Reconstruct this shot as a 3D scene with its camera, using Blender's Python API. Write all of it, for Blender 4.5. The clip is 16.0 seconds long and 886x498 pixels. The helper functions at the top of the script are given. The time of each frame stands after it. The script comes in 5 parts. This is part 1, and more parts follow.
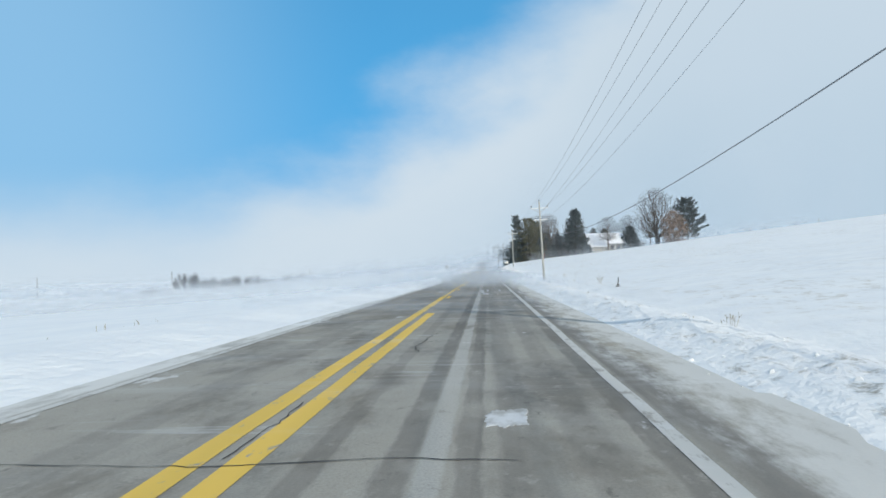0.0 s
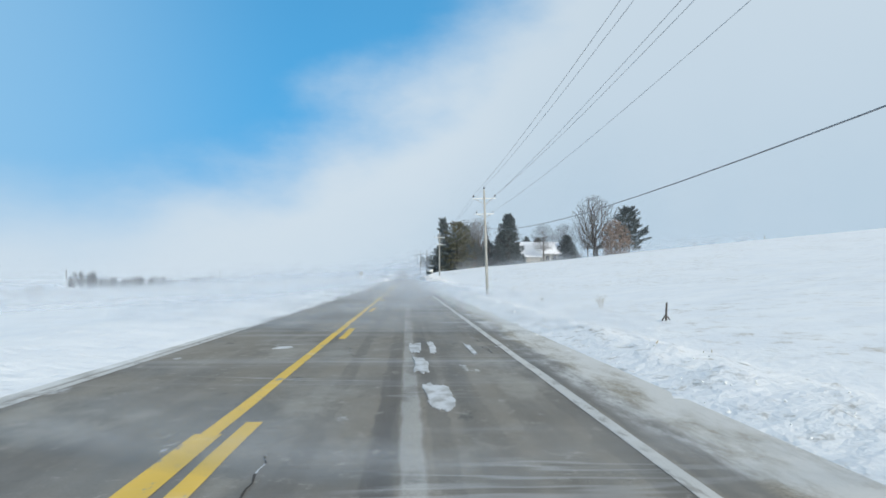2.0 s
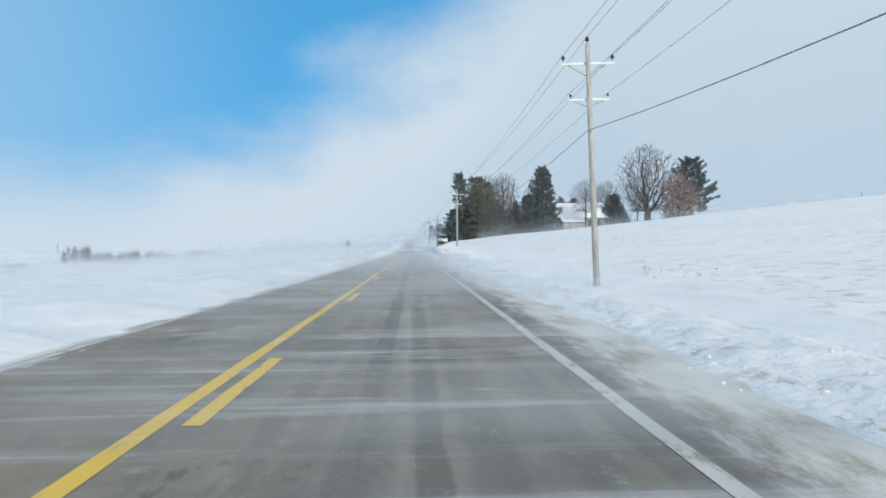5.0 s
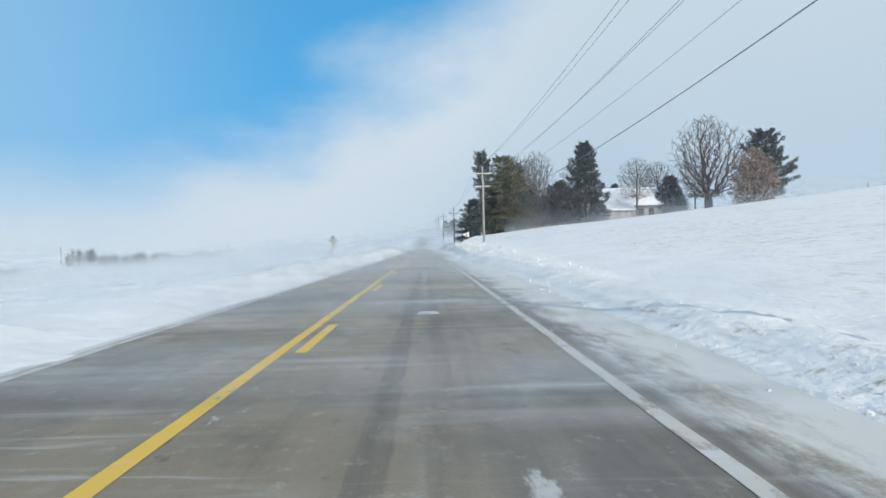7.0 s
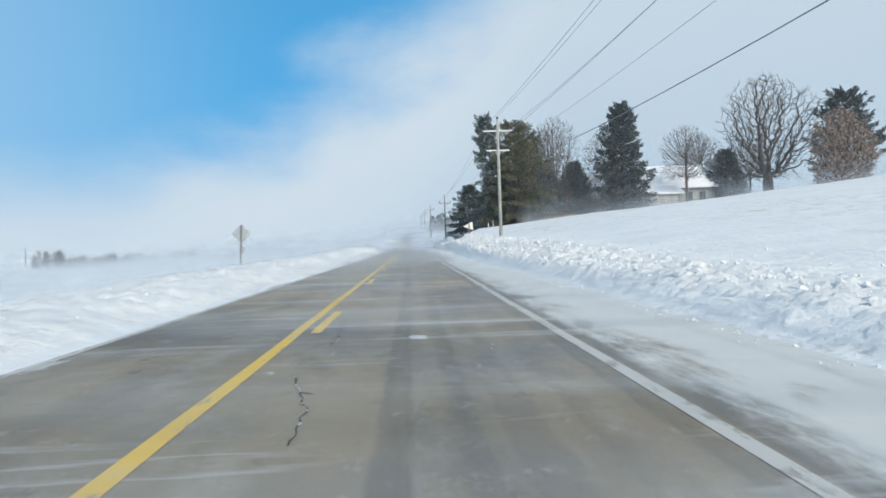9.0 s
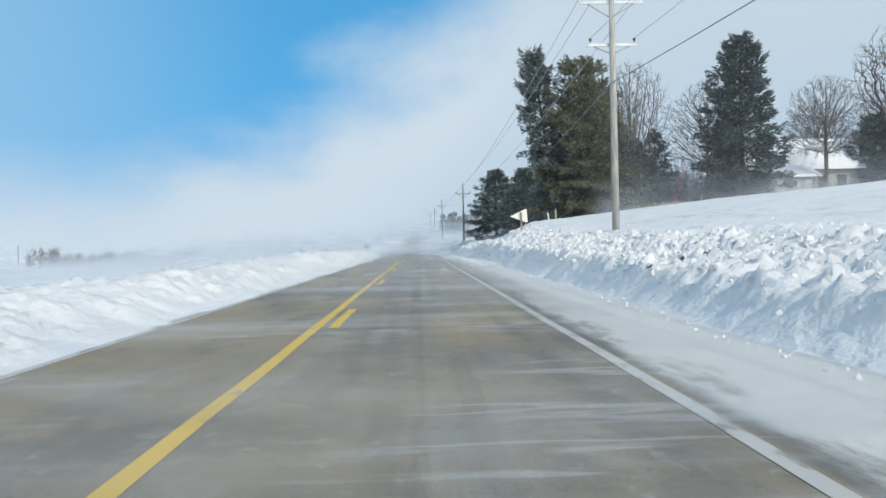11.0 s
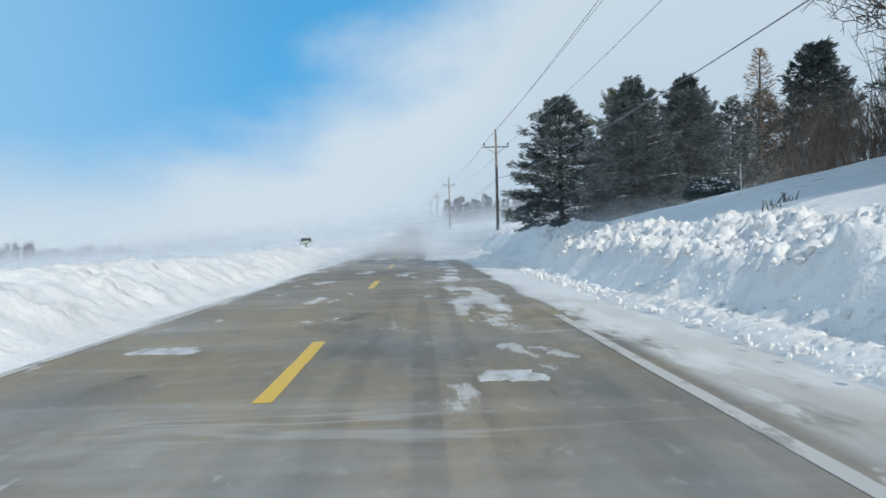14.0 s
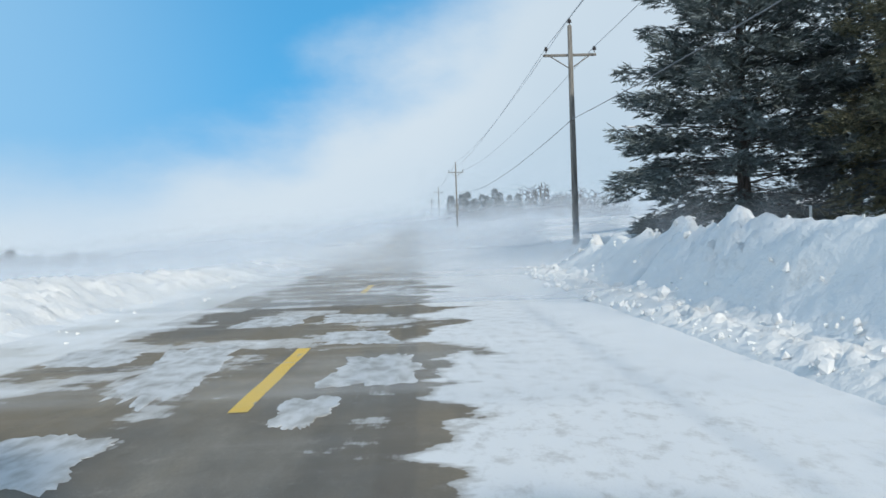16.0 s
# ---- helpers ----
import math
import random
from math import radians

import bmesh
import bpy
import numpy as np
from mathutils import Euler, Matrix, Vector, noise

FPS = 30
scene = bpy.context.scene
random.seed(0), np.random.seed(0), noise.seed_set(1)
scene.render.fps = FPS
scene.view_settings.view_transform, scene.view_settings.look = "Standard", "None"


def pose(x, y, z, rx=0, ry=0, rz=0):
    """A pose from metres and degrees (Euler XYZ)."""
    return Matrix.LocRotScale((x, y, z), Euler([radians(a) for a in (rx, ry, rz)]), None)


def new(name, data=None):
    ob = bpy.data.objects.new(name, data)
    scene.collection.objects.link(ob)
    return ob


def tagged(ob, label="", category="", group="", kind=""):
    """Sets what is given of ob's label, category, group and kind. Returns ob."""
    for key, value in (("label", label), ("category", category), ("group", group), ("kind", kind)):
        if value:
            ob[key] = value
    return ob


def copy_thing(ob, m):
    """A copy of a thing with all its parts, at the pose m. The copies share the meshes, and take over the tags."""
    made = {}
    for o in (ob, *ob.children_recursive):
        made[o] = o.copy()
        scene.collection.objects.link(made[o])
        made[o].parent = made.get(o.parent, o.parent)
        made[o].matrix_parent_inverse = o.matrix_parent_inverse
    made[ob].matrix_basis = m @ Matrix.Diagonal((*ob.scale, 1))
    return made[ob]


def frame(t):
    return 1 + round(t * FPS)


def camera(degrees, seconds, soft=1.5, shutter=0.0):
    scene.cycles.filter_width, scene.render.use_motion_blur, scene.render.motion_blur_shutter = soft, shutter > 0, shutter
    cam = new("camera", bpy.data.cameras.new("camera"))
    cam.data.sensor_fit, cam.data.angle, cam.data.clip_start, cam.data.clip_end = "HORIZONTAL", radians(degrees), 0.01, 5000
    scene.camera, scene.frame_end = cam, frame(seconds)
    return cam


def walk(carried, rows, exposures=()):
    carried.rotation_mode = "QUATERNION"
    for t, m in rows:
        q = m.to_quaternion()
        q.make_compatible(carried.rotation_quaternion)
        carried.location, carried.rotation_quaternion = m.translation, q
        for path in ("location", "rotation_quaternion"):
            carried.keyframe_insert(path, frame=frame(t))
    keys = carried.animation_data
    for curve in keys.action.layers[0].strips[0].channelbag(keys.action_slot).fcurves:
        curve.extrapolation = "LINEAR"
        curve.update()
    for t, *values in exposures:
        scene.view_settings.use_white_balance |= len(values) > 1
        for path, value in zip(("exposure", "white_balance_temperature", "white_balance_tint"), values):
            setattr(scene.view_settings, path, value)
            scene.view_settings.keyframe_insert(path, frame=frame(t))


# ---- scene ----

# ---------------------------------------------------------------- camera
cam = camera(63.0, 16.0, soft=1.6)
PATH = [
    (0, 2.21, 2.04, 1.31, 91.68, 1.84, 3.46), (0.5, 2.00, 9.38, 1.31, 91.66, 2.38, 1.33), (1, 1.83, 16.74, 1.33, 92.10, 1.42, -0.80),
    (1.5, 1.75, 24.17, 1.34, 92.32, 0.61, -1.83), (2, 1.74, 31.70, 1.34, 92.23, -0.06, -2.88), (2.5, 1.78, 39.35, 1.31, 91.22, -0.46, -2.55),
    (3, 1.83, 47.16, 1.29, 89.88, -0.07, -2.79), (5.5, 1.96, 86.83, 1.25, 89.97, 0.94, -1.83), (6, 1.97, 94.84, 1.26, 89.64, 1.16, -0.95),
    (6.5, 1.96, 103.23, 1.27, 89.74, 1.29, -1.22), (7, 1.92, 111.84, 1.27, 89.75, 1.33, -1.28), (7.5, 1.89, 120.52, 1.25, 89.57, 1.49, -1.04),
    (8, 1.84, 129.29, 1.23, 89.57, 1.33, -1.30), (8.5, 1.77, 138.18, 1.21, 89.64, 1.67, -2.09), (9, 1.72, 147.17, 1.20, 89.51, 1.93, -2.51),
    (9.5, 1.70, 156.17, 1.20, 89.56, 1.72, -2.23), (12, 1.61, 201.11, 1.20, 89.80, 1.18, -1.90), (12.5, 1.59, 210.11, 1.17, 89.84, 1.64, -2.14),
    (13, 1.58, 219.12, 1.18, 89.56, 1.02, -1.94), (13.5, 1.58, 228.19, 1.18, 89.21, 1.28, -1.61), (14, 1.54, 237.31, 1.20, 89.09, 1.45, -1.96),
    (14.5, 1.52, 246.43, 1.21, 89.16, 1.75, -2.30), (15, 1.56, 255.58, 1.22, 89.39, 1.77, -2.09), (15.5, 1.63, 264.76, 1.22, 89.75, 2.32, -1.55),
    (16, 1.72, 273.94, 1.22, 89.31, 1.98, -2.00)]
walk(cam, [(t, pose(*p)) for t, *p in PATH], ((0.0, 0.0), (14.5, 0.0), (15.0, 0.05), (15.5, 0.15), (16.0, 0.05)))

# ---------------------------------------------------------------- light
scene.cycles.transparent_max_bounces = 96  # the sheets of blown snow and haze lie many deep
SUN_TO = Vector((0.465, -0.885, 0.625)).normalized()
sun = new("sun", bpy.data.lights.new("sun", "SUN"))
sun.data.energy, sun.data.angle, sun.data.color = 2.68, radians(0.6), (1.0, 0.94, 0.83)
sun.rotation_euler = (-SUN_TO).to_track_quat("-Z", "Y").to_euler()


class Nodes:
    """Short hand for building a node tree."""

    def __init__(self, tree):
        self.tree = tree
        tree.nodes.clear()

    def add(self, kind, inputs=None, **props):
        n = self.tree.nodes.new(kind)
        for k, v in props.items():
            setattr(n, k, v)
        for k, v in (inputs or {}).items():
            if isinstance(v, bpy.types.NodeSocket):
                self.tree.links.new(v, n.inputs[k])
            else:
                n.inputs[k].default_value = v
        return n

    def math(self, op, a, b=0.0, c=0.0):
        return self.add("ShaderNodeMath", {0: a, 1: b, 2: c}, operation=op).outputs[0]

    def mapped(self, v, a, b, lo=0.0, hi=1.0, smooth=True):
        return self.add("ShaderNodeMapRange", {"Value": v, "From Min": a, "From Max": b, "To Min": lo, "To Max": hi},
                        interpolation_type="SMOOTHSTEP" if smooth else "LINEAR").outputs["Result"]

    def noise(self, vec, scale, detail=3.0, rough=0.55):
        return self.add("ShaderNodeTexNoise", {"Vector": vec, "Scale": scale, "Detail": detail, "Roughness": rough}).outputs["Fac"]

    def mix(self, f, a, b):
        n = self.add("ShaderNodeMix", data_type="RGBA")
        for i, v in ((0, f), (6, a), (7, b)):
            if isinstance(v, bpy.types.NodeSocket):
                self.tree.links.new(v, n.inputs[i])
            else:
                n.inputs[i].default_value = v if i == 0 else (*v, 1)
        return n.outputs[2]

    def stretch(self, vec, sx, sy, sz):
        return self.add("ShaderNodeMapping", {"Vector": vec, "Scale": (sx, sy, sz)}).outputs[0]


# blue winter sky with a bank of cloud and blown snow ahead
world = bpy.data.worlds.new("world")
scene.world = world
world.use_nodes = True
w = Nodes(world.node_tree)
sky = w.add("ShaderNodeTexSky", sky_type="NISHITA", sun_disc=False, sun_elevation=math.asin(SUN_TO.z),
            sun_rotation=math.atan2(SUN_TO.x, SUN_TO.y), air_density=1.0, dust_density=0.6, ozone_density=2.0)
co = w.add("ShaderNodeTexCoord").outputs["Generated"]
xyz = w.add("ShaderNodeSeparateXYZ", {0: co})
ahead = w.math("MAXIMUM", xyz.outputs[1], 0.15)
u, up = w.math("DIVIDE", xyz.outputs[0], ahead), w.math("DIVIDE", xyz.outputs[2], ahead)
line = w.math("ADD", w.math("MULTIPLY", u, 0.674), w.math("MULTIPLY", w.math("MULTIPLY", u, u), 0.514))
edge = w.math("SUBTRACT", w.math("SUBTRACT", up, line), 0.25)
wisp = w.noise(w.stretch(co, 1.0, 1.0, 1.8), 4.0, 6.0, 0.55)
edge = w.math("ADD", edge, w.math("MULTIPLY", w.math("SUBTRACT", wisp, 0.5), 0.26))
clear = w.mapped(edge, -0.09, 0.12)
# blown snow veils the lowest part of the sky
clear = w.math("MULTIPLY", clear, w.mapped(xyz.outputs[2], -0.01, 0.15, 0.12, 1.0))
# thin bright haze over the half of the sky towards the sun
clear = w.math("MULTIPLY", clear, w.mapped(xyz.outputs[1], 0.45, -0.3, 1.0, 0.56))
tone = w.mapped(xyz.outputs[2], 0.0, 0.45)
bank = w.mix(tone, (0.46, 0.605, 0.735), (0.59, 0.695, 0.785))
bank = w.mix(w.mapped(w.noise(co, 2.3, 4.0), 0.35, 0.7, 0.0, 0.55), bank, (0.57, 0.685, 0.79))
bank = w.mix(w.math("MULTIPLY", w.mapped(edge, -0.42, -0.06), w.mapped(u, 0.35, 0.0)), bank, (0.625, 0.73, 0.82))
SKY = 0.075
dim = w.add("ShaderNodeVectorMath", {0: sky.outputs[0], 3: SKY}, operation="SCALE").outputs[0]
haze = w.mapped(xyz.outputs[2], 0.0, 0.9, 0.92, 0.35)
dim = w.mix(haze, dim, (0.065, 0.42, 0.83))
pale = w.mapped(xyz.outputs[0], -0.12, -0.55, 0.0, 0.62)
dim = w.mix(pale, dim, (0.36, 0.60, 0.82))
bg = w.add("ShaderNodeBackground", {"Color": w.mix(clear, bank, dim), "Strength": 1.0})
out = w.add("ShaderNodeOutputWorld")
w.tree.links.new(bg.outputs[0], out.inputs[0])


# ---------------------------------------------------------------- materials
def material(name, build, rough=0.8, spec=0.3, metal=0.0, bump=None, bump_dist=0.02, bump_strength=0.5):
    """build(n, co) returns a colour socket or tuple; bump(n, co) a height socket."""
    m = bpy.data.materials.new(name)
    m.use_nodes = True
    n = Nodes(m.node_tree)
    co = n.add("ShaderNodeTexCoord").outputs["Object"]
    col = build(n, co)
    b = n.add("ShaderNodeBsdfPrincipled", {"Roughness": rough, "Specular IOR Level": spec, "Metallic": metal})
    if isinstance(col, tuple):
        b.inputs["Base Color"].default_value = (*col, 1)
    else:
        n.tree.links.new(col, b.inputs["Base Color"])
    if bump:
        bn = n.add("ShaderNodeBump", {"Height": bump(n, co), "Distance": bump_dist, "Strength": bump_strength})
        n.tree.links.new(bn.outputs[0], b.inputs["Normal"])
    o = n.add("ShaderNodeOutputMaterial")
    n.tree.links.new(b.outputs[0], o.inputs[0])
    return m


def two_tone(a, b, scale, lo=0.35, hi=0.65, detail=4.0, stretch=(1, 1, 1)):
    def build(n, co):
        return n.mix(n.mapped(n.noise(n.stretch(co, *stretch), scale, detail), lo, hi), a, b)
    return build


def varied(a, b, scale, c):
    """Two tones by noise, and each object or loose piece a little its own."""
    def build(n, co):
        base = n.mix(n.mapped(n.noise(co, scale, 3.0), 0.35, 0.65), a, b)
        r = n.add("ShaderNodeNewGeometry").outputs["Random Per Island"]
        return n.mix(n.mapped(r, 0.55, 1.0), base, c)
    return build


def snow_colour(n, co):
    fine = n.mix(n.mapped(n.noise(co, 0.35, 5.0), 0.3, 0.7), (0.78, 0.79, 0.80), (0.85, 0.85, 0.84))
    x = n.add("ShaderNodeSeparateXYZ", {0: co})
    near = n.math("MULTIPLY", n.mapped(x.outputs[0], 4.2, 5.2), n.mapped(x.outputs[0], 10.5, 7.0))
    far = n.mapped(x.outputs[1], 230.0, 120.0, 0.25, 1.0)
    grit = n.math("MULTIPLY", n.math("MULTIPLY", near, far), n.mapped(n.noise(n.stretch(co, 1, 0.6, 1), 2.6, 9.0, 0.8), 0.52, 0.68))
    col = n.mix(grit, fine, (0.30, 0.27, 0.22))
    # stubble and dry grass that shows through on the field
    field = n.math("MULTIPLY", n.mapped(x.outputs[0], 9.0, 14.0), n.mapped(n.noise(n.stretch(co, 1, 0.5, 1), 1.5, 10.0, 0.82), 0.51, 0.63))
    swath = n.mapped(n.noise(n.stretch(co, 1, 0.35, 1), 0.12, 4.0), 0.42, 0.6, 0.22, 0.85)
    return n.mix(n.math("MULTIPLY", field, swath), col, (0.46, 0.41, 0.33))


def snow_height(n, co):
    a = n.noise(n.stretch(co, 1.0, 0.55, 1.0), 1.6, 6.0, 0.62)
    b = n.noise(co, 14.0, 4.0, 0.6)
    c = n.noise(n.stretch(co, 1.0, 0.8, 0.7), 4.0, 3.0, 0.5)
    # rough where the plough threw it, combed smooth by the wind on the fields
    x = n.add("ShaderNodeSeparateXYZ", {0: co})
    verge = n.math("MULTIPLY", n.mapped(x.outputs[0], 4.0, 5.0), n.mapped(x.outputs[0], 15.0, 9.0))
    verge = n.math("MAXIMUM", verge, n.math("MULTIPLY", n.mapped(x.outputs[0], -8.0, -5.0, 0.0, 0.7), n.mapped(x.outputs[0], 1.0, 0.0)))
    amount = n.math("MULTIPLY", n.math("ADD", 0.27, n.math("MULTIPLY", verge, 0.55)), n.mapped(x.outputs[1], 420.0, 300.0, 0.15, 1.0))
    hill = n.math("MULTIPLY", n.math("MULTIPLY", n.mapped(x.outputs[1], 105.0, 160.0), n.mapped(x.outputs[1], 262.0, 240.0)), n.math("MULTIPLY", n.mapped(x.outputs[0], 9.0, 13.0), n.mapped(x.outputs[0], 60.0, 25.0)))
    amount = n.math("ADD", amount, n.math("MULTIPLY", hill, 0.4))
    return n.math("MULTIPLY", amount, n.math("ADD", n.math("ADD", a, n.math("MULTIPLY", c, 0.7)), n.math("MULTIPLY", b, 0.10)))


SNOW = material("snow", snow_colour, 0.65, 0.35, bump=snow_height, bump_dist=0.2, bump_strength=0.6)
CLOD = material("snow_clod", varied((0.74, 0.75, 0.76), (0.80, 0.80, 0.79), 3.0, (0.77, 0.77, 0.76)), 0.8, 0.15,
                bump=lambda n, co: n.noise(co, 9.0, 4.0), bump_dist=0.06)
PACKED = material("packed_snow", two_tone((0.36, 0.355, 0.34), (0.60, 0.61, 0.62), 6.0, 0.30, 0.62, 9.0, (1, 0.45, 1)), 0.8, 0.15)
CAP = material("snow_cap", two_tone((0.82, 0.84, 0.88), (0.88, 0.89, 0.91), 2.0), 0.7, 0.3, bump=lambda n, co: n.noise(co, 3.0, 4.0), bump_dist=0.08)


def road_colour(n, co):
    p = n.add("ShaderNodeSeparateXYZ", {0: co})
    x, y = p.outputs[0], p.outputs[1]
    early = n.mapped(y, 62.0, 36.0)
    big = n.noise(n.stretch(co, 1.0, 0.4, 1.0), 0.85, 7.0, 0.66)
    col = n.mix(n.mapped(big, 0.3, 0.7), (0.16, 0.157, 0.148), (0.25, 0.245, 0.23))
    # tan road grime, more of it further on
    tan = n.math("MULTIPLY", n.mapped(y, 40.0, 215.0, 0.3, 0.95), n.mapped(n.noise(n.stretch(co, 0.6, 0.3, 1), 0.5, 6.0, 0.65), 0.33, 0.62))
    col = n.mix(tan, col, (0.36, 0.285, 0.18))
    # whiter with salt where the stretch begins
    col = n.mix(n.math("MULTIPLY", n.mapped(y, 34.0, 10.0, 0.0, 0.72), n.mapped(big, 0.30, 0.56)), col, (0.415, 0.395, 0.345))
    # tyre tracks, sharp and dark on the salted stretch and fainter after it
    lengthwise = n.noise(n.stretch(co, 1.5, 0.05, 1), 1.0, 5.0, 0.6)
    ragged = n.math("MULTIPLY", n.math("SUBTRACT", n.noise(n.stretch(co, 3.0, 0.5, 1), 2.0, 5.0, 0.65), 0.5), 0.16)
    for c, half, dark in ((1.56, 0.14, 0.95), (2.04, 0.12, 0.7), (0.95, 0.13, 0.5), (2.42, 0.2, 0.45), (3.42, 0.13, 0.6), (2.95, 0.2, 0.35), (-1.0, 0.3, 0.3)):
        d = n.math("ADD", n.math("ABSOLUTE", n.math("SUBTRACT", x, c)), ragged)
        keep = n.math("MAXIMUM", n.mapped(lengthwise, 0.36, 0.60), n.math("MULTIPLY", early, 0.6))
        f = n.math("MULTIPLY", n.math("MULTIPLY", n.mapped(d, half, half * 0.6), n.mapped(y, 60.0, 200.0, dark, dark * 0.55)), keep)
        col = n.mix(f, col, (0.125, 0.115, 0.105))
    d = n.math("ADD", n.math("ABSOLUTE", n.math("SUBTRACT", x, 1.79)), n.math("MULTIPLY", ragged, 0.6))
    pale = n.math("MAXIMUM", n.mapped(n.noise(n.stretch(co, 1, 0.06, 1), 1.0), 0.40, 0.62, 0.0, 0.55), n.math("MULTIPLY", early, 0.7))
    pale = n.math("MULTIPLY", pale, n.mapped(y, 110.0, 185.0, 1.0, 0.3))
    col = n.mix(n.math("MULTIPLY", n.mapped(d, 0.12, 0.07), pale), col, (0.50, 0.49, 0.46))
    # pale worn patches and darker damp ones, some of them sharp-edged
    blot = n.noise(n.stretch(co, 1.1, 0.5, 1), 0.7, 7.0, 0.62)
    col = n.mix(n.mapped(blot, 0.54, 0.66, 0.0, 0.45), col, (0.42, 0.40, 0.35))
    col = n.mix(n.mapped(blot, 0.45, 0.34, 0.0, 0.55), col, (0.15, 0.135, 0.11))
    damp = n.noise(n.stretch(co, 1.0, 0.42, 1), 1.25, 8.0, 0.66)
    col = n.mix(n.mapped(damp, 0.645, 0.675, 0.0, 0.6), col, (0.10, 0.095, 0.085))
    fleck = n.noise(n.stretch(co, 1.0, 0.7, 1), 4.2, 8.0, 0.74)
    col = n.mix(n.mapped(fleck, 0.55, 0.68, 0.0, 0.5), col, (0.45, 0.43, 0.385))
    col = n.mix(n.mapped(fleck, 0.43, 0.32, 0.0, 0.45), col, (0.115, 0.105, 0.095))
    grain = n.noise(co, 42.0, 4.0, 0.75)
    col = n.mix(n.mapped(grain, 0.35, 0.7, 0.0, 0.4), col, (0.17, 0.16, 0.145))
    # darker and browner in patches, from y 244 onwards
    col = n.mix(n.math("MULTIPLY", n.mapped(y, 244.0, 262.0, 0.0, 0.6), n.mapped(n.noise(n.stretch(co, 1.0, 0.4, 1), 0.8, 6.0, 0.62), 0.34, 0.52, 0.35, 1.0)), col, (0.135, 0.118, 0.095))
    # darker strip beside the edge line, and a gravel shoulder outside it
    wave = n.math("MULTIPLY", n.math("SUBTRACT", n.noise(n.stretch(co, 1, 0.25, 1), 0.9, 5.0), 0.5), 0.8)
    sh = n.math("MULTIPLY", n.mapped(x, 3.66, 3.74), n.mapped(n.math("ADD", x, wave), 4.3, 4.0))
    col = n.mix(n.math("MULTIPLY", sh, n.mapped(n.noise(n.stretch(co, 2, 0.1, 1), 0.8, 6.0), 0.35, 0.55, 0.3, 0.9)), col, (0.165, 0.155, 0.14))
    gravel = n.math("MULTIPLY", n.mapped(n.math("ADD", x, wave), 3.98, 4.25), n.math("MULTIPLY", n.mapped(y, 22.0, 46.0, 0.35, 0.9), n.mapped(y, 135.0, 110.0)))
    stone = n.mix(n.mapped(n.noise(co, 30.0, 4.0, 0.7), 0.35, 0.65), (0.20, 0.17, 0.125), (0.40, 0.36, 0.28))
    col = n.mix(gravel, col, stone)
    # dust of blown snow: broad soft wisps and thin winding threads across the road
    vec = n.add("ShaderNodeMapping", {"Vector": co, "Rotation": (0, 0, radians(-13)), "Scale": (0.13, 1.0, 1.0)}).outputs[0]
    soft = n.mapped(n.noise(vec, 0.42, 6.0, 0.6), 0.50, 0.74, 0.0, 0.28)
    thread = n.math("ABSOLUTE", n.math("SUBTRACT", n.noise(n.stretch(vec, 1.0, 0.8, 1.0), 0.5, 5.0, 0.55), 0.5))
    thread = n.math("MULTIPLY", n.mapped(thread, 0.014, 0.0, 0.0, 0.25), n.mapped(n.noise(co, 0.23, 2.0), 0.48, 0.60))
    veer = n.add("ShaderNodeMapping", {"Vector": co, "Rotation": (0, 0, radians(-9)), "Scale": (0.085, 1.0, 1.0)}).outputs[0]
    streak = n.math("MULTIPLY", n.mapped(n.noise(veer, 1.15, 7.0, 0.62), 0.52, 0.70, 0.0, 0.5), n.mapped(n.noise(n.stretch(co, 0.5, 0.5, 1), 0.22, 3.0), 0.42, 0.58))
    streak = n.math("MULTIPLY", streak, n.math("MULTIPLY", n.mapped(y, 26.0, 48.0), n.mapped(y, 200.0, 170.0, 0.35, 1.0)))
    film = n.math("MAXIMUM", n.math("MAXIMUM", soft, thread), streak)
    # trodden and wind-packed snow with torn edges, more of it further on
    swept = n.add("ShaderNodeMapping", {"Vector": co, "Rotation": (0, 0, radians(24)), "Scale": (1.25, 0.42, 1.0)}).outputs[0]
    patch = n.math("SUBTRACT", n.noise(swept, 1.0, 10.0, 0.64), 0.5)
    broad = n.math("SUBTRACT", n.noise(n.stretch(co, 0.55, 0.8, 1.0), 1.0, 6.0, 0.55), 0.5)
    beyond = n.mapped(y, 262.0, 274.0)
    patch = n.math("ADD", n.math("MULTIPLY", patch, n.math("SUBTRACT", 1.0, beyond)), n.math("MULTIPLY", broad, beyond))
    drag = n.math("MULTIPLY", n.math("SUBTRACT", n.noise(n.stretch(co, 1.9, 0.3, 1), 1.0, 8.0, 0.66), 0.5), n.mapped(y, 225.0, 250.0, 0.25, 0.42))
    middle = n.mapped(x, 2.3, 1.9)
    late = n.math("MULTIPLY", middle, n.mapped(y, 240.0, 292.0, -0.02, 0.10, False))
    edge_l = n.mapped(x, -1.6, -3.0, 0.0, 0.13)
    lane = n.math("MULTIPLY", n.math("MULTIPLY", n.mapped(x, 1.95, 2.35), n.mapped(x, 3.2, 2.9)), n.math("MULTIPLY", n.mapped(y, 242.0, 250.0, 0.0, 0.15), n.mapped(y, 261.0, 257.5)))
    strip2 = n.math("MULTIPLY", n.math("MULTIPLY", n.mapped(x, 2.35, 2.52), n.mapped(x, 3.02, 2.85)), n.math("MULTIPLY", n.mapped(y, 259.0, 264.0, 0.0, 0.15), n.mapped(y, 279.0, 276.0)))
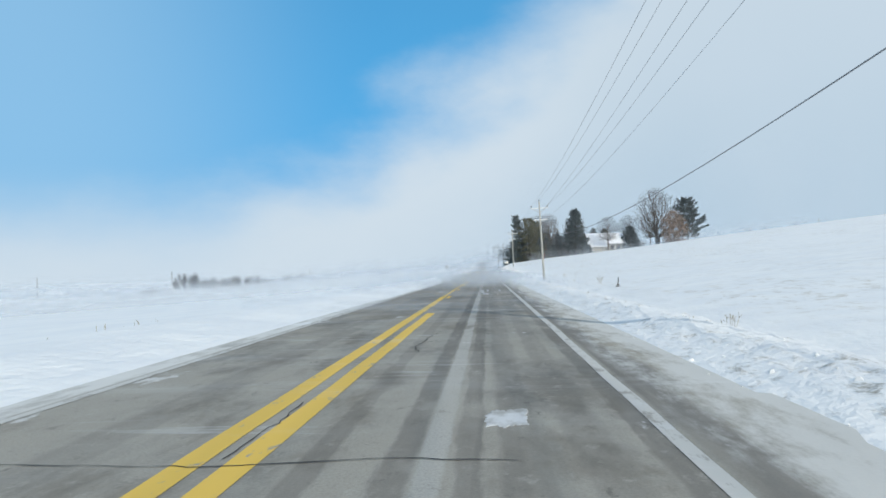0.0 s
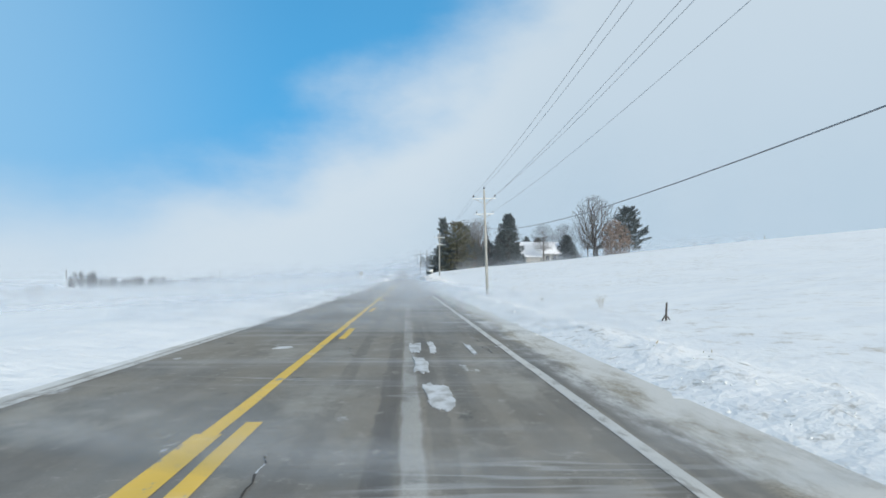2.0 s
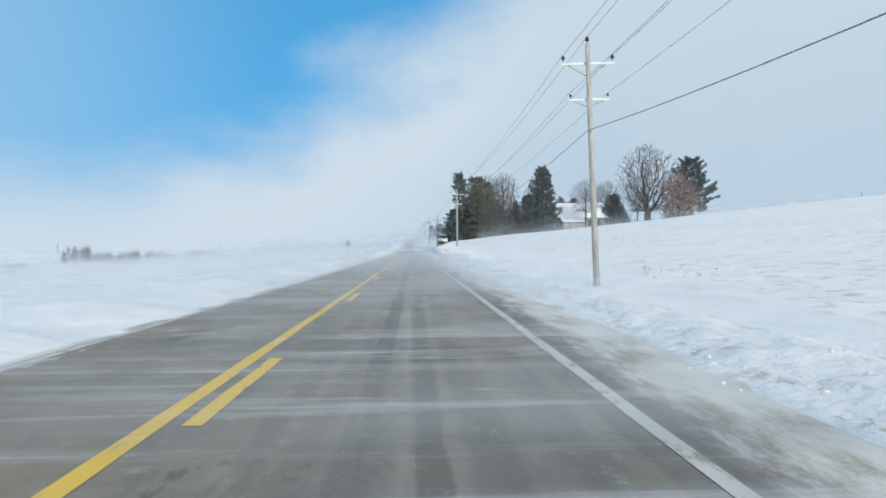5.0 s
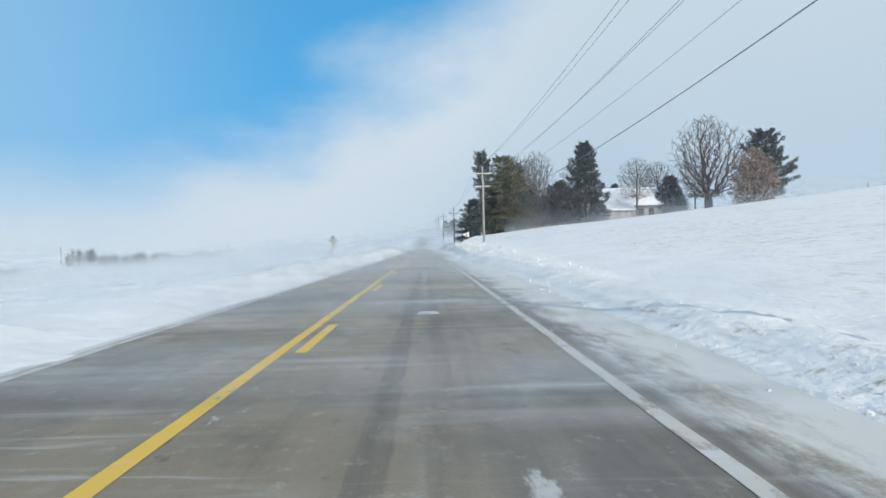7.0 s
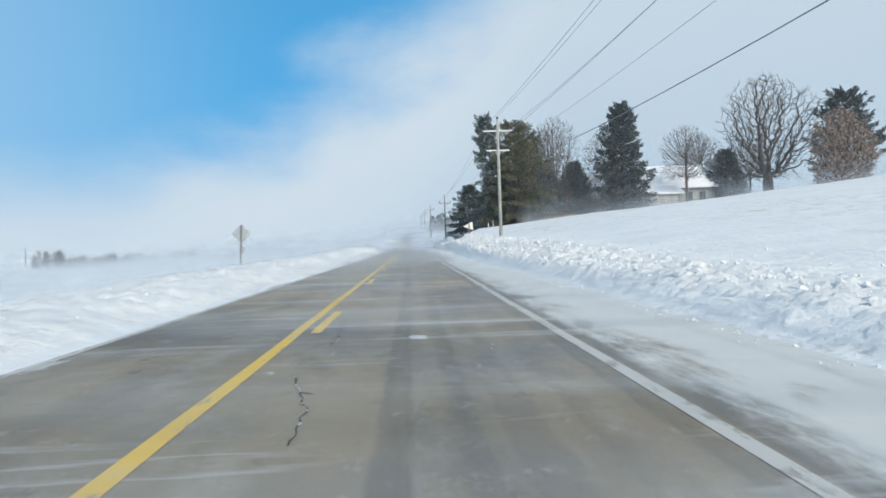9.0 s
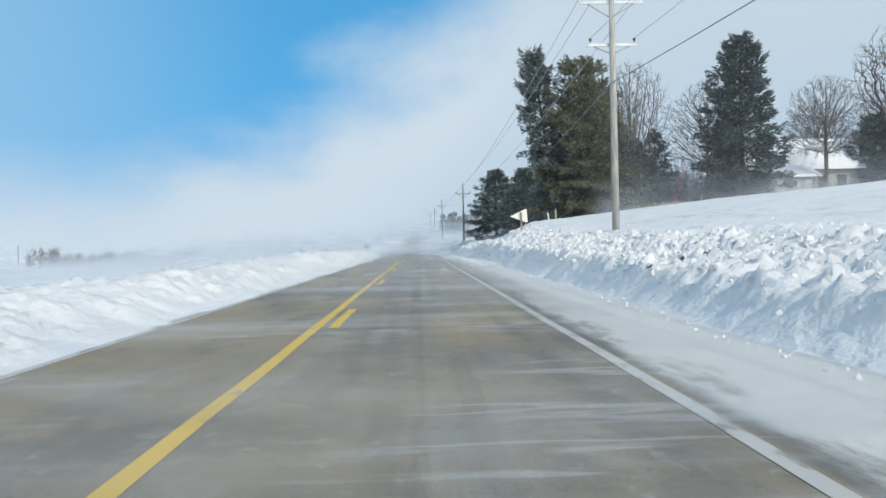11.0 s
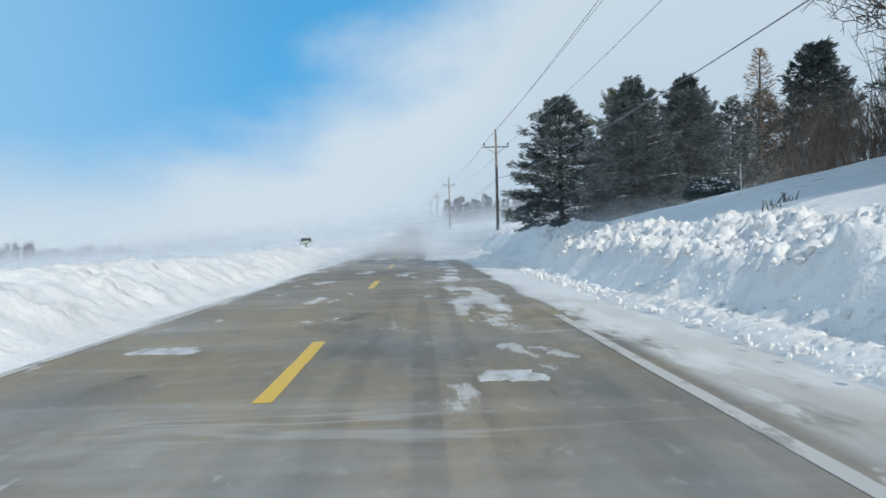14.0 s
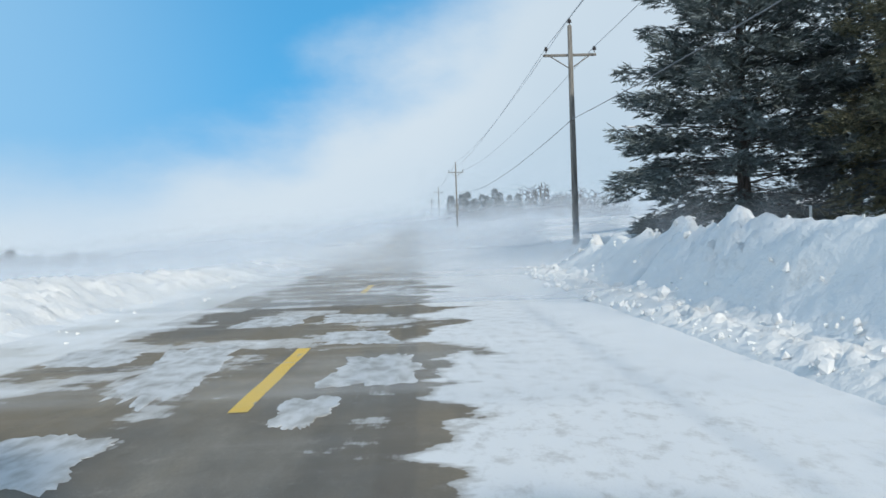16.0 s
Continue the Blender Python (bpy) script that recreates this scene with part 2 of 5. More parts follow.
    whole = n.math("MULTIPLY", n.mapped(n.math("ADD", x, n.math("MULTIPLY", patch, 3.0)), 1.75, 2.25), n.mapped(y, 274.0, 279.0, 0.0, 0.5))
    side = n.math("MULTIPLY", n.mapped(x, 3.5, 3.8), n.mapped(y, 234.0, 258.0, 0.0, 0.26))
    # ribs pressed by tyre treads
    tread = n.math("MULTIPLY", n.math("SINE", n.math("ADD", n.math("MULTIPLY", y, 40.0), n.math("MULTIPLY", patch, 60.0))), n.math("ADD", 0.004, n.math("MULTIPLY", n.math("ADD", strip2, n.math("MULTIPLY", lane, 0.3)), 0.22)))
    total = n.math("ADD", n.math("ADD", n.math("ADD", patch, drag), n.math("ADD", late, edge_l)), n.math("ADD", n.math("ADD", lane, strip2), n.math("ADD", n.math("ADD", whole, side), tread)))
    total = n.math("SUBTRACT", total, n.mapped(y, 235.0, 195.0, 0.0, 0.035))
    ice = n.math("ADD", n.mapped(total, 0.115, 0.165, 0.0, 0.5), n.mapped(total, 0.15, 0.34, 0.0, 0.45))
    ice = n.math("MULTIPLY", ice, n.mapped(n.noise(n.stretch(co, 1.0, 0.6, 1), 6.0, 6.0, 0.7), 0.32, 0.52, 0.68, 1.0))
    # snow swept over the shoulder in long streaks
    more = n.math("ADD", n.noise(n.stretch(co, 1.5, 0.4, 1), 1.3, 9.0, 0.72), n.mapped(y, 95.0, 200.0, 0.0, 0.10))
    more = n.math("ADD", more, n.mapped(x, 3.8, 4.9, -0.05, 0.13))
    dust = n.math("MULTIPLY", n.mapped(x, 3.70, 3.95), n.mapped(more, 0.38, 0.64, 0.05, 0.9))
    dust = n.math("MULTIPLY", dust, n.mapped(y, 20.0, 150.0, 0.8, 1.0))
    bare = n.math("MULTIPLY", n.math("MULTIPLY", n.mapped(y, 188.0, 206.0), n.mapped(y, 247.0, 238.0)), n.mapped(n.math("ADD", x, wave), 5.0, 4.3))
    dust = n.math("MULTIPLY", dust, n.math("SUBTRACT", 1.0, n.math("MULTIPLY", bare, 0.62)))
    dust = n.math("MAXIMUM", dust, n.math("MULTIPLY", n.mapped(x, -2.49, -2.62), n.mapped(more, 0.30, 0.5, 0.35, 0.85)))
    col = n.mix(film, col, (0.70, 0.72, 0.74))
    col = n.mix(dust, col, (0.70, 0.70, 0.68))
    return n.mix(ice, col, (0.78, 0.79, 0.80))


ROAD = material("asphalt", road_colour, 0.85, 0.25, bump=lambda n, co: n.math("ADD", n.noise(co, 60.0, 3.0, 0.7), n.noise(n.stretch(co, 1, .4, 1), 1.5, 5.0)),
                bump_dist=0.012, bump_strength=0.6)


def worn(colour, lo):
    def build(n, co):
        wear = n.noise(n.stretch(co, 1.0, 0.35, 1.0), 5.0, 7.0, 0.7)
        vec = n.add("ShaderNodeMapping", {"Vector": co, "Rotation": (0, 0, radians(-14)), "Scale": (0.28, 1.0, 1.0)}).outputs[0]
        col = n.mix(n.mapped(wear, lo, lo + 0.1), (0.33, 0.31, 0.28), colour)
        return n.mix(n.mapped(n.noise(vec, 0.85, 7.0, 0.68), 0.52, 0.80, 0.0, 0.5), col, (0.72, 0.75, 0.8))
    return build


YELLOW = material("yellow_paint", worn((0.74, 0.49, 0.09), 0.33), 0.7, 0.3)
WHITE = material("white_paint", worn((0.54, 0.53, 0.50), 0.38), 0.7, 0.3)
CRACK = material("crack_fill", two_tone((0.03, 0.03, 0.03), (0.10, 0.095, 0.09), 3.0), 0.9, 0.1)
FROST = material("frosted_crack", two_tone((0.52, 0.53, 0.55), (0.07, 0.065, 0.06), 4.5, 0.42, 0.52), 0.9, 0.1)
POLE = material("weathered_pole_wood", two_tone((0.33, 0.32, 0.29), (0.50, 0.49, 0.45), 3.0, stretch=(6, 6, 0.5)), 0.85, 0.2,
                bump=lambda n, co: n.noise(n.stretch(co, 12, 12, 0.6), 4.0), bump_dist=0.01)
POLE_DARK = material("dark_pole_wood", two_tone((0.15, 0.14, 0.13), (0.26, 0.25, 0.23), 3.0, stretch=(6, 6, 0.5)), 0.85, 0.2,
                     bump=lambda n, co: n.noise(n.stretch(co, 12, 12, 0.6), 4.0), bump_dist=0.01)
WIRE = material("wire", two_tone((0.16, 0.165, 0.18), (0.22, 0.225, 0.24), 0.5), 0.6, 0.4)
THINWIRE = material("bright_wire", two_tone((0.36, 0.37, 0.39), (0.46, 0.47, 0.49), 0.5), 0.5, 0.4)
GLAZE = material("insulator", two_tone((0.03, 0.028, 0.03), (0.06, 0.05, 0.05), 8.0), 0.3, 0.5)
STEEL = material("galvanised_steel", two_tone((0.45, 0.46, 0.46), (0.58, 0.59, 0.58), 6.0), 0.5, 0.5, 0.6)
SIGNBACK = material("sign_back", two_tone((0.80, 0.78, 0.70), (0.86, 0.84, 0.77), 4.0), 0.6, 0.4)
SIGNGREY = material("grey_sign_back", two_tone((0.36, 0.39, 0.40), (0.46, 0.49, 0.50), 4.0), 0.6, 0.4)
POST = material("post_wood", two_tone((0.20, 0.17, 0.12), (0.36, 0.32, 0.25), 4.0, stretch=(5, 5, 0.6)), 0.85, 0.2)
PALE = material("pale_post", two_tone((0.70, 0.72, 0.72), (0.80, 0.81, 0.80), 5.0), 0.7, 0.3)
RED = material("red_stake", two_tone((0.5, 0.06, 0.04), (0.62, 0.12, 0.08), 4.0), 0.6, 0.3)
BLACK = material("black_plastic", two_tone((0.02, 0.02, 0.02), (0.045, 0.045, 0.045), 6.0), 0.5, 0.4)
TUBE = material("pale_green_plastic", two_tone((0.30, 0.41, 0.34), (0.38, 0.49, 0.42), 5.0), 0.5, 0.4)
SIDING = material("weathered_siding", two_tone((0.28, 0.28, 0.265), (0.40, 0.40, 0.375), 2.5, stretch=(4, 4, 0.4)), 0.85, 0.2)
DARKWOOD = material("dark_trim", two_tone((0.08, 0.07, 0.065), (0.13, 0.12, 0.11), 3.0), 0.8, 0.2)
GLASS = material("window_glass", two_tone((0.04, 0.05, 0.06), (0.07, 0.08, 0.09), 2.0), 0.12, 0.6)
BARK = material("bark", two_tone((0.07, 0.06, 0.052), (0.15, 0.13, 0.115), 6.0, stretch=(3, 3, 0.6)), 0.9, 0.15)
BARK_GREY = material("grey_bark", two_tone((0.12, 0.105, 0.095), (0.21, 0.19, 0.175), 6.0, stretch=(3, 3, 0.6)), 0.9, 0.15)
FAR_BARK = material("far_bark", two_tone((0.075, 0.075, 0.078), (0.12, 0.118, 0.12), 2.0), 0.9, 0.1)
LARCH = material("larch_twig", two_tone((0.30, 0.23, 0.17), (0.42, 0.33, 0.25), 3.0), 0.9, 0.15)
TWIG = material("brown_twig", two_tone((0.15, 0.115, 0.095), (0.24, 0.19, 0.16), 3.0), 0.9, 0.15)
NEEDLE = material("spruce_needle", varied((0.095, 0.12, 0.12), (0.165, 0.198, 0.195), 0.7, (0.25, 0.288, 0.295)), 0.75, 0.25)
OLIVE = material("fir_needle", varied((0.115, 0.125, 0.09), (0.20, 0.197, 0.128), 0.5, (0.30, 0.275, 0.18)), 0.75, 0.25)
DARKN = material("pine_needle", varied((0.058, 0.074, 0.076), (0.105, 0.13, 0.126), 0.7, (0.17, 0.20, 0.20)), 0.75, 0.25)
OAKLEAF = material("dry_oak_leaf", varied((0.24, 0.165, 0.125), (0.33, 0.24, 0.19), 0.8, (0.42, 0.33, 0.27)), 0.8, 0.2)
STRAW = material("dry_grass", varied((0.33, 0.29, 0.22), (0.42, 0.38, 0.30), 3.0, (0.26, 0.23, 0.18)), 0.85, 0.2)


def drifting(name, density, fine, lifted=False, least=0.35, ends=0.025, tint=(0.56, 0.62, 0.69), power=1.7):
    """Thin sheet for blown snow and for haze: lit from both sides, dense near the ground and torn by the wind."""
    m = bpy.data.materials.new(name)
    m.use_nodes = True
    n = Nodes(m.node_tree)
    tc = n.add("ShaderNodeTexCoord")
    uv = n.add("ShaderNodeSeparateXYZ", {0: tc.outputs["UV"]})
    v = uv.outputs[1]
    gust = n.noise(n.stretch(tc.outputs["Object"], fine, fine, fine * (5.0 if lifted else 2.4)), 1.0, 5.0, 0.6)
    up = n.math("POWER", n.math("SUBTRACT", 1.0, v), power)
    if lifted:
        up = n.math("MULTIPLY", n.math("POWER", n.math("SUBTRACT", 1.0, v), 0.9), n.mapped(v, 0.0, 0.5))
    fade = n.math("MULTIPLY", n.mapped(uv.outputs[0], 0.0, ends), n.mapped(uv.outputs[0], 1.0, 1.0 - ends))
    a = n.math("MULTIPLY", n.math("MULTIPLY", up, fade), n.mapped(gust, 0.36, 0.64, density * least, density))
    d = n.add("ShaderNodeBsdfDiffuse", {"Color": (*tint, 1)})
    t = n.add("ShaderNodeBsdfTranslucent", {"Color": (*tint, 1)})
    both = n.add("ShaderNodeMixShader", {0: 0.4, 1: d.outputs[0], 2: t.outputs[0]})
    clear = n.add("ShaderNodeBsdfTransparent")
    mix = n.add("ShaderNodeMixShader", {0: a, 1: clear.outputs[0], 2: both.outputs[0]})
    o = n.add("ShaderNodeOutputMaterial")
    n.tree.links.new(mix.outputs[0], o.inputs[0])
    return m


MIST = drifting("blown_snow", 0.8, 0.03)
VERGE_MIST = drifting("ground_drift", 0.5, 0.12)
THICK_MIST = drifting("thick_drift", 1.0, 0.2, True, 0.06)
FINE_MIST = drifting("fine_drift", 0.25, 0.4, True, 0.06)
# haze painted on a sheet, to pale the far trees behind it
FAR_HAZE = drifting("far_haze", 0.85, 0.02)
LOW_MIST = drifting("low_drift", 0.5, 0.42, True, 0.06)
ROAD_HAZE = drifting("road_haze", 0.30, 0.22, True, 0.12, 0.12)
DENSE_HAZE = drifting("dense_road_haze", 0.56, 0.22, True, 0.15, 0.12)
# blown snow and painted distance haze in one, over the fields
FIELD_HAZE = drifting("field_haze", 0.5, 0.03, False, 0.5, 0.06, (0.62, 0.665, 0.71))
# faint even haze on a sheet, added to lighten the trees behind
TREE_HAZE = drifting("tree_haze", 0.07, 0.03, False, 0.8, 0.1, power=0.7)


# ---------------------------------------------------------------- mesh building
class Mesh:
    """Collects verts and faces for one mesh object."""

    def __init__(self):
        self.v, self.f = [], []

    def add(self, verts, faces):
        k = len(self.v)
        self.v.extend(map(tuple, verts))
        self.f.extend(tuple(i + k for i in f) for f in faces)
        return self

    def box(self, lo, hi, m=None, bevel=0.0):
        bm = bmesh.new()
        size = Vector(hi) - Vector(lo)
        bmesh.ops.create_cube(bm, size=1.0, matrix=Matrix.LocRotScale((Vector(lo) + Vector(hi)) / 2, None, size))
        if bevel:
            bmesh.ops.bevel(bm, geom=bm.edges[:], offset=bevel, segments=1, affect="EDGES")
        if m:
            bmesh.ops.transform(bm, matrix=m, verts=bm.verts)
        bm.verts.index_update()
        self.add([v.co[:] for v in bm.verts], [[v.index for v in f.verts] for f in bm.faces])
        bm.free()
        return self

    def tube(self, pts, radii, n=6, cap=True):
        pts = [Vector(p) for p in pts]
        k = len(self.v)
        side = None
        for i, p in enumerate(pts):
            d = (pts[min(i + 1, len(pts) - 1)] - pts[max(i - 1, 0)]).normalized()
            if side is None:
                side = d.orthogonal().normalized()
            side = (side - d * side.dot(d)).normalized()
            up = d.cross(side)
            r = radii[i] if isinstance(radii, (list, tuple)) else radii
            for j in range(n):
                a = 2 * math.pi * j / n
                self.v.append((p + (side * math.cos(a) + up * math.sin(a)) * r)[:])
        for i in range(len(pts) - 1):
            for j in range(n):
                self.f.append((k + i * n + j, k + i * n + (j + 1) % n, k + (i + 1) * n + (j + 1) % n, k + (i + 1) * n + j))
        if cap:
            self.f.append(tuple(k + j for j in reversed(range(n))))
            self.f.append(tuple(k + (len(pts) - 1) * n + j for j in range(n)))
        return self

    def make(self, name, mat, parent=None, label="", smooth=False):
        me = bpy.data.meshes.new(name)
        me.from_pydata(self.v, [], self.f)
        me.materials.append(mat)
        if smooth:
            me.polygons.foreach_set("use_smooth", [True] * len(me.polygons))
        me.update()
        ob = new(name, me)
        if parent:
            ob.parent = parent
        if label:
            ob["label"] = label
        return ob


def thing(name, x, y, z, label, category, group="", kind="", turn=0.0):
    ob = new(name)
    ob.empty_display_size = 0.3
    ob.matrix_basis = pose(x, y, z, 0, 0, turn)
    return tagged(ob, label, category, group, kind)


# ---------------------------------------------------------------- terrain
RNG = np.random.RandomState(7)
LATTICE = RNG.rand(256, 256)


def vnoise(x, y):
    xi, yi = np.floor(x).astype(int), np.floor(y).astype(int)
    fx, fy = x - xi, y - yi
    fx, fy = fx * fx * (3 - 2 * fx), fy * fy * (3 - 2 * fy)
    a, b = LATTICE[xi % 256, yi % 256], LATTICE[(xi + 1) % 256, yi % 256]
    c, d = LATTICE[xi % 256, (yi + 1) % 256], LATTICE[(xi + 1) % 256, (yi + 1) % 256]
    return (a + (b - a) * fx) * (1 - fy) + (c + (d - c) * fx) * fy


def fbm(x, y, octaves=4):
    s, amp = 0.0, 0.5
    for _ in range(octaves):
        s = s + amp * vnoise(x, y)
        x, y, amp = x * 2.03 + 17.1, y * 2.03 + 5.7, amp * 0.5
    return s


def smooth(a, b, x):
    t = np.clip((x - a) / (b - a), 0, 1)
    return t * t * (3 - 2 * t)


def curve_of(*pairs):
    ys, zs = [p[0] for p in pairs], [p[1] for p in pairs]
    return lambda y: np.interp(y, ys, zs)


road_z = curve_of((-400, 0), (300, 0), (330, 0.15), (360, 0.7), (400, 1.9), (480, 4.3), (600, 7), (900, 9.5), (4000, 12))
verge_z = curve_of((-400, -0.9), (60, -0.85), (118, -0.75), (150, 0.0), (190, 1.15), (218, 1.8), (232, 2.7), (238, 2.8), (246, 2.0), (262, 1.6), (270, 1.7), (277, 1.4), (287, 1.0), (293, 0.95),
                   (300, 1.1), (309, 0.9), (330, 1.1), (400, 2.6), (480, 5.2), (600, 7.5), (4000, 12))
field_z = curve_of((-400, 0), (60, 0.05), (118, 0.1), (150, 0.9), (190, 2.2), (218, 3.1), (240, 3.8), (262, 3.9), (277, 3.3), (286, 2.2), (300, 1.4), (309, 1.7), (330, 2.0),
                   (400, 3.4), (480, 6.0), (600, 8.3), (4000, 12.8))
bank_z = curve_of((-400, 0.12), (100, 0.15), (140, 0.18), (160, 0.25), (180, 0.4), (200, 0.62), (216, 0.85), (228, 1.05), (237, 1.45), (243, 0.94), (248, 0.70),
                  (261, 0.72), (268, 1.42), (273, 1.58), (280, 1.42), (286, 1.22), (292, 1.05), (298, 0.65), (300.5, 0.3), (303, 0.06), (307, 0.06), (310, 0.35), (316, 0.6),
                  (330, 0.8), (400, 2.4), (480, 4.8), (600, 7.3), (4000, 12))
left_z = curve_of((-400, 0.15), (100, 0.18), (160, 0.3), (190, 0.45), (215, 0.6), (225, 0.8), (240, 0.72), (252, 0.72), (262, 0.6), (280, 0.65),
                  (292, 0.5), (300, 0.35), (330, 0.5), (400, 2.2), (480, 4.6), (600, 7.2), (4000, 12))


toe_x = curve_of((-400, 4.8), (100, 4.8), (125, 5.05), (148, 5.6), (168, 5.65), (195, 5.6), (207, 5.8), (218, 5.9), (232, 5.8), (243, 5.6), (250, 5.45), (256, 5.35), (268, 5.4), (281, 5.4), (290, 5.6),
                 (299, 6.0), (312, 5.6), (4000, 5.4))


def toe_at(y):
    return toe_x(y) + 0.35 * (fbm(y * 0.35, y * 0 + 3.3) - 0.47)


def wide_at(y):
    return 1.5 - 0.65 * smooth(150, 207, y) + 1.3 * smooth(262, 274, y) - 0.65 * smooth(275, 284, y)


def rubble(x, y):
    """How thickly broken snow lies: 1 in the thick of it, 0 where there is none."""
    lip = toe_at(y) + 0.85 * wide_at(y)
    verge = smooth(lip - 0.5 * smooth(215, 190, y) - 0.1, lip + 0.3, x) * smooth(9.9, 8.3, x) * smooth(135, 175, y) * smooth(239, 229, y)
    shelf = smooth(lip - 0.2, lip + 0.1, x) * smooth(lip + 2.1, lip + 1.4, x) * smooth(243, 248, y) * smooth(268, 263, y)
    return np.maximum(verge, shelf)


def left_toe(y):
    return -2.85 + 0.35 * (fbm(y * 0.3 + 40, y * 0 + 8.3) - 0.47) - 1.5 * smooth(258, 285, y) + 0.36 * smooth(28, 52, y)


def left_rubble(x, y):
    d = left_toe(y) - x
    return smooth(0.15, 0.8, d) * smooth(4.2, 2.4, d) * smooth(120, 165, y) * smooth(302, 296, y)


def ground_z(x, y):
    x, y = np.broadcast_arrays(np.asarray(x, float), np.asarray(y, float))
    rz = road_z(y)
    # right-hand side
    toe = toe_at(y)
    zb, zv = bank_z(y), verge_z(y)
    wide = wide_at(y)
    set_back = 0.1 * smooth(185, 215, y) * smooth(242, 234, y)
    rise = (1 - set_back) * smooth(0, 1, (x - toe) / wide) + set_back * smooth(0, 1, (x - toe - 0.5) / 1.5)
    t = np.clip((x - toe - 1.2) / (10.2 - toe - 1.2), 0, 1)
    dip = smooth(262, 272, y) * smooth(302, 292, y)
    flat = smooth(234, 241, y) * smooth(268, 260, y)
    back = zb + (zv - zb) * ((t * t * (3 - 2 * t) * 0.5 + t * 0.5) * (1 - flat) + t ** 2.2 * flat) - dip * 0.35 * np.sin(np.pi * t) * (1 - t) + dip * 0.12 * np.exp(-((t - 0.08) / 0.08) ** 2)
    shelf = smooth(241, 247, y) * smooth(269, 262, y)
    back = back + shelf * (0.5 * smooth(0, 1, (x - toe - wide) / 1.3) - 0.5 * t ** 2.2)
    slope = 0.098 * smooth(1200, 330, y)
    far = np.minimum(x, 160) - 19.0
    zf = zv + (field_z(y) - zv) * np.clip((x - 10.2) / 8.8, 0, 1)
    hill = zf + np.maximum(far, 0) * slope + 0.8 * (fbm(x * 0.02, y * 0.02) - 0.47) * smooth(10, 40, x)
    hill = hill - 9.0 * smooth(300, 420, y) * smooth(25, 90, x) * smooth(900, 500, y)
    zr = np.where(x < 10.2, rz * (1 - rise) + back * rise, hill)
    lump = fbm(x * 1.9, y * 1.5, 4) - 0.47
    chunk = np.abs(fbm(x * 3.1 + 9, y * 2.6, 3) - 0.44)
    crust = np.abs(fbm(x * 5.3 + 3, y * 4.3 + 1, 2) - 0.36)
    rough = smooth(toe, toe + 0.8, x) * smooth(12.5, 9.0, x)
    # the face cut by the plough is smooth but for the slanting scrapes of its blade
    face = smooth(toe + 0.05, toe + 0.3, x) * smooth(toe + wide + 0.15, toe + wide - 0.25, x) * smooth(190, 212, y) * smooth(303, 299, y)
    broken = rubble(x, y)
    smoothed = (1 - 0.75 * face) * (1 - 0.7 * (1 - broken) * smooth(200, 215, y))
    across = y + 0.95 * x
    scrape = (fbm(across * 1.5, x * 0.5 + 20, 3) - 0.47) * 0.8 + (fbm(across * 4.2 + 9, x * 0.9 + 50, 2) - 0.37) * 0.42
    ridge = smooth(0.075, 0.0, np.abs(fbm(across * 0.62 + 3, x * 0.35 + 9, 3) - 0.47)) * smooth(0.36, 0.52, fbm(x * 0.9 + 2, y * 0.5 + 7, 2))
    zr = zr + face * (scrape * (1 - 0.45 * smooth(262, 270, y)) + 0.17 * ridge * smooth(262, 270, y))
    zr = zr + rough * smoothed * (lump * (0.16 + 0.3 * smooth(150, 215, y)) + chunk * (0.26 + 0.26 * smooth(140, 200, y)) + crust * (0.2 + 0.22 * smooth(130, 190, y)))
    # a ragged lip along the crest
    lip = np.exp(-((x - toe - wide - 0.1) / 0.3) ** 2) * smooth(205, 225, y) * smooth(302, 298, y)
    zr = zr + lip * (fbm(x * 2.0 + 5, y * 1.6 + 11, 4) - 0.40) * (0.8 + 0.35 * smooth(264, 274, y))
    zr = zr + (0.2 * (fbm(x * 0.22, y * 0.13, 3) - 0.44) + 0.14 * (fbm(x * 0.9 + 4, y * 0.5, 3) - 0.44)) * smooth(9, 14, x)
    # left-hand side
    ltoe = left_toe(y)
    d = ltoe - x
    zl = left_z(y)
    shape = smooth(0.0, 2.0, d) * (1 - smooth(2.6, 6.5, d))
    fall = -0.25 * smooth(3, 9, d) - 0.05 * np.clip(-x - 8, 0, 335) + road_z(y) * np.exp(-np.maximum(-x, 0) / 75.0) * smooth(2.0, 8.0, d)
    base = rz * (1 - smooth(2, 8, d)) + fall + 6.0 * smooth(1040, 1240, y) * smooth(100, 300, -x)
    zz = base + shape * (zl - rz)
    rl = smooth(0.1, 0.7, d) * (1 - smooth(3.5, 7.0, d))
    zz = zz + rl * (lump * (0.14 + 0.25 * smooth(150, 215, y)) + (chunk * 0.5 + crust * 0.3) * (0.2 + 0.4 * smooth(115, 165, y))) + 0.2 * (fbm(x * 0.2, y * 0.12, 3) - 0.44) * smooth(5, 12, d)
    z = np.where(x > 1, zr, zz)
    under = (x > ltoe) & (x < toe)
    return np.where(under, rz - 0.06, z)


def gz(x, y):
    return float(ground_z(x, y))


def steps(*parts):
    out = [parts[0][0]]
    for a, b, d in parts:
        n = max(1, round(abs(b - a) / d))
        out += [a + (b - a) * i / n for i in range(1, n + 1)]
    return np.array(out)


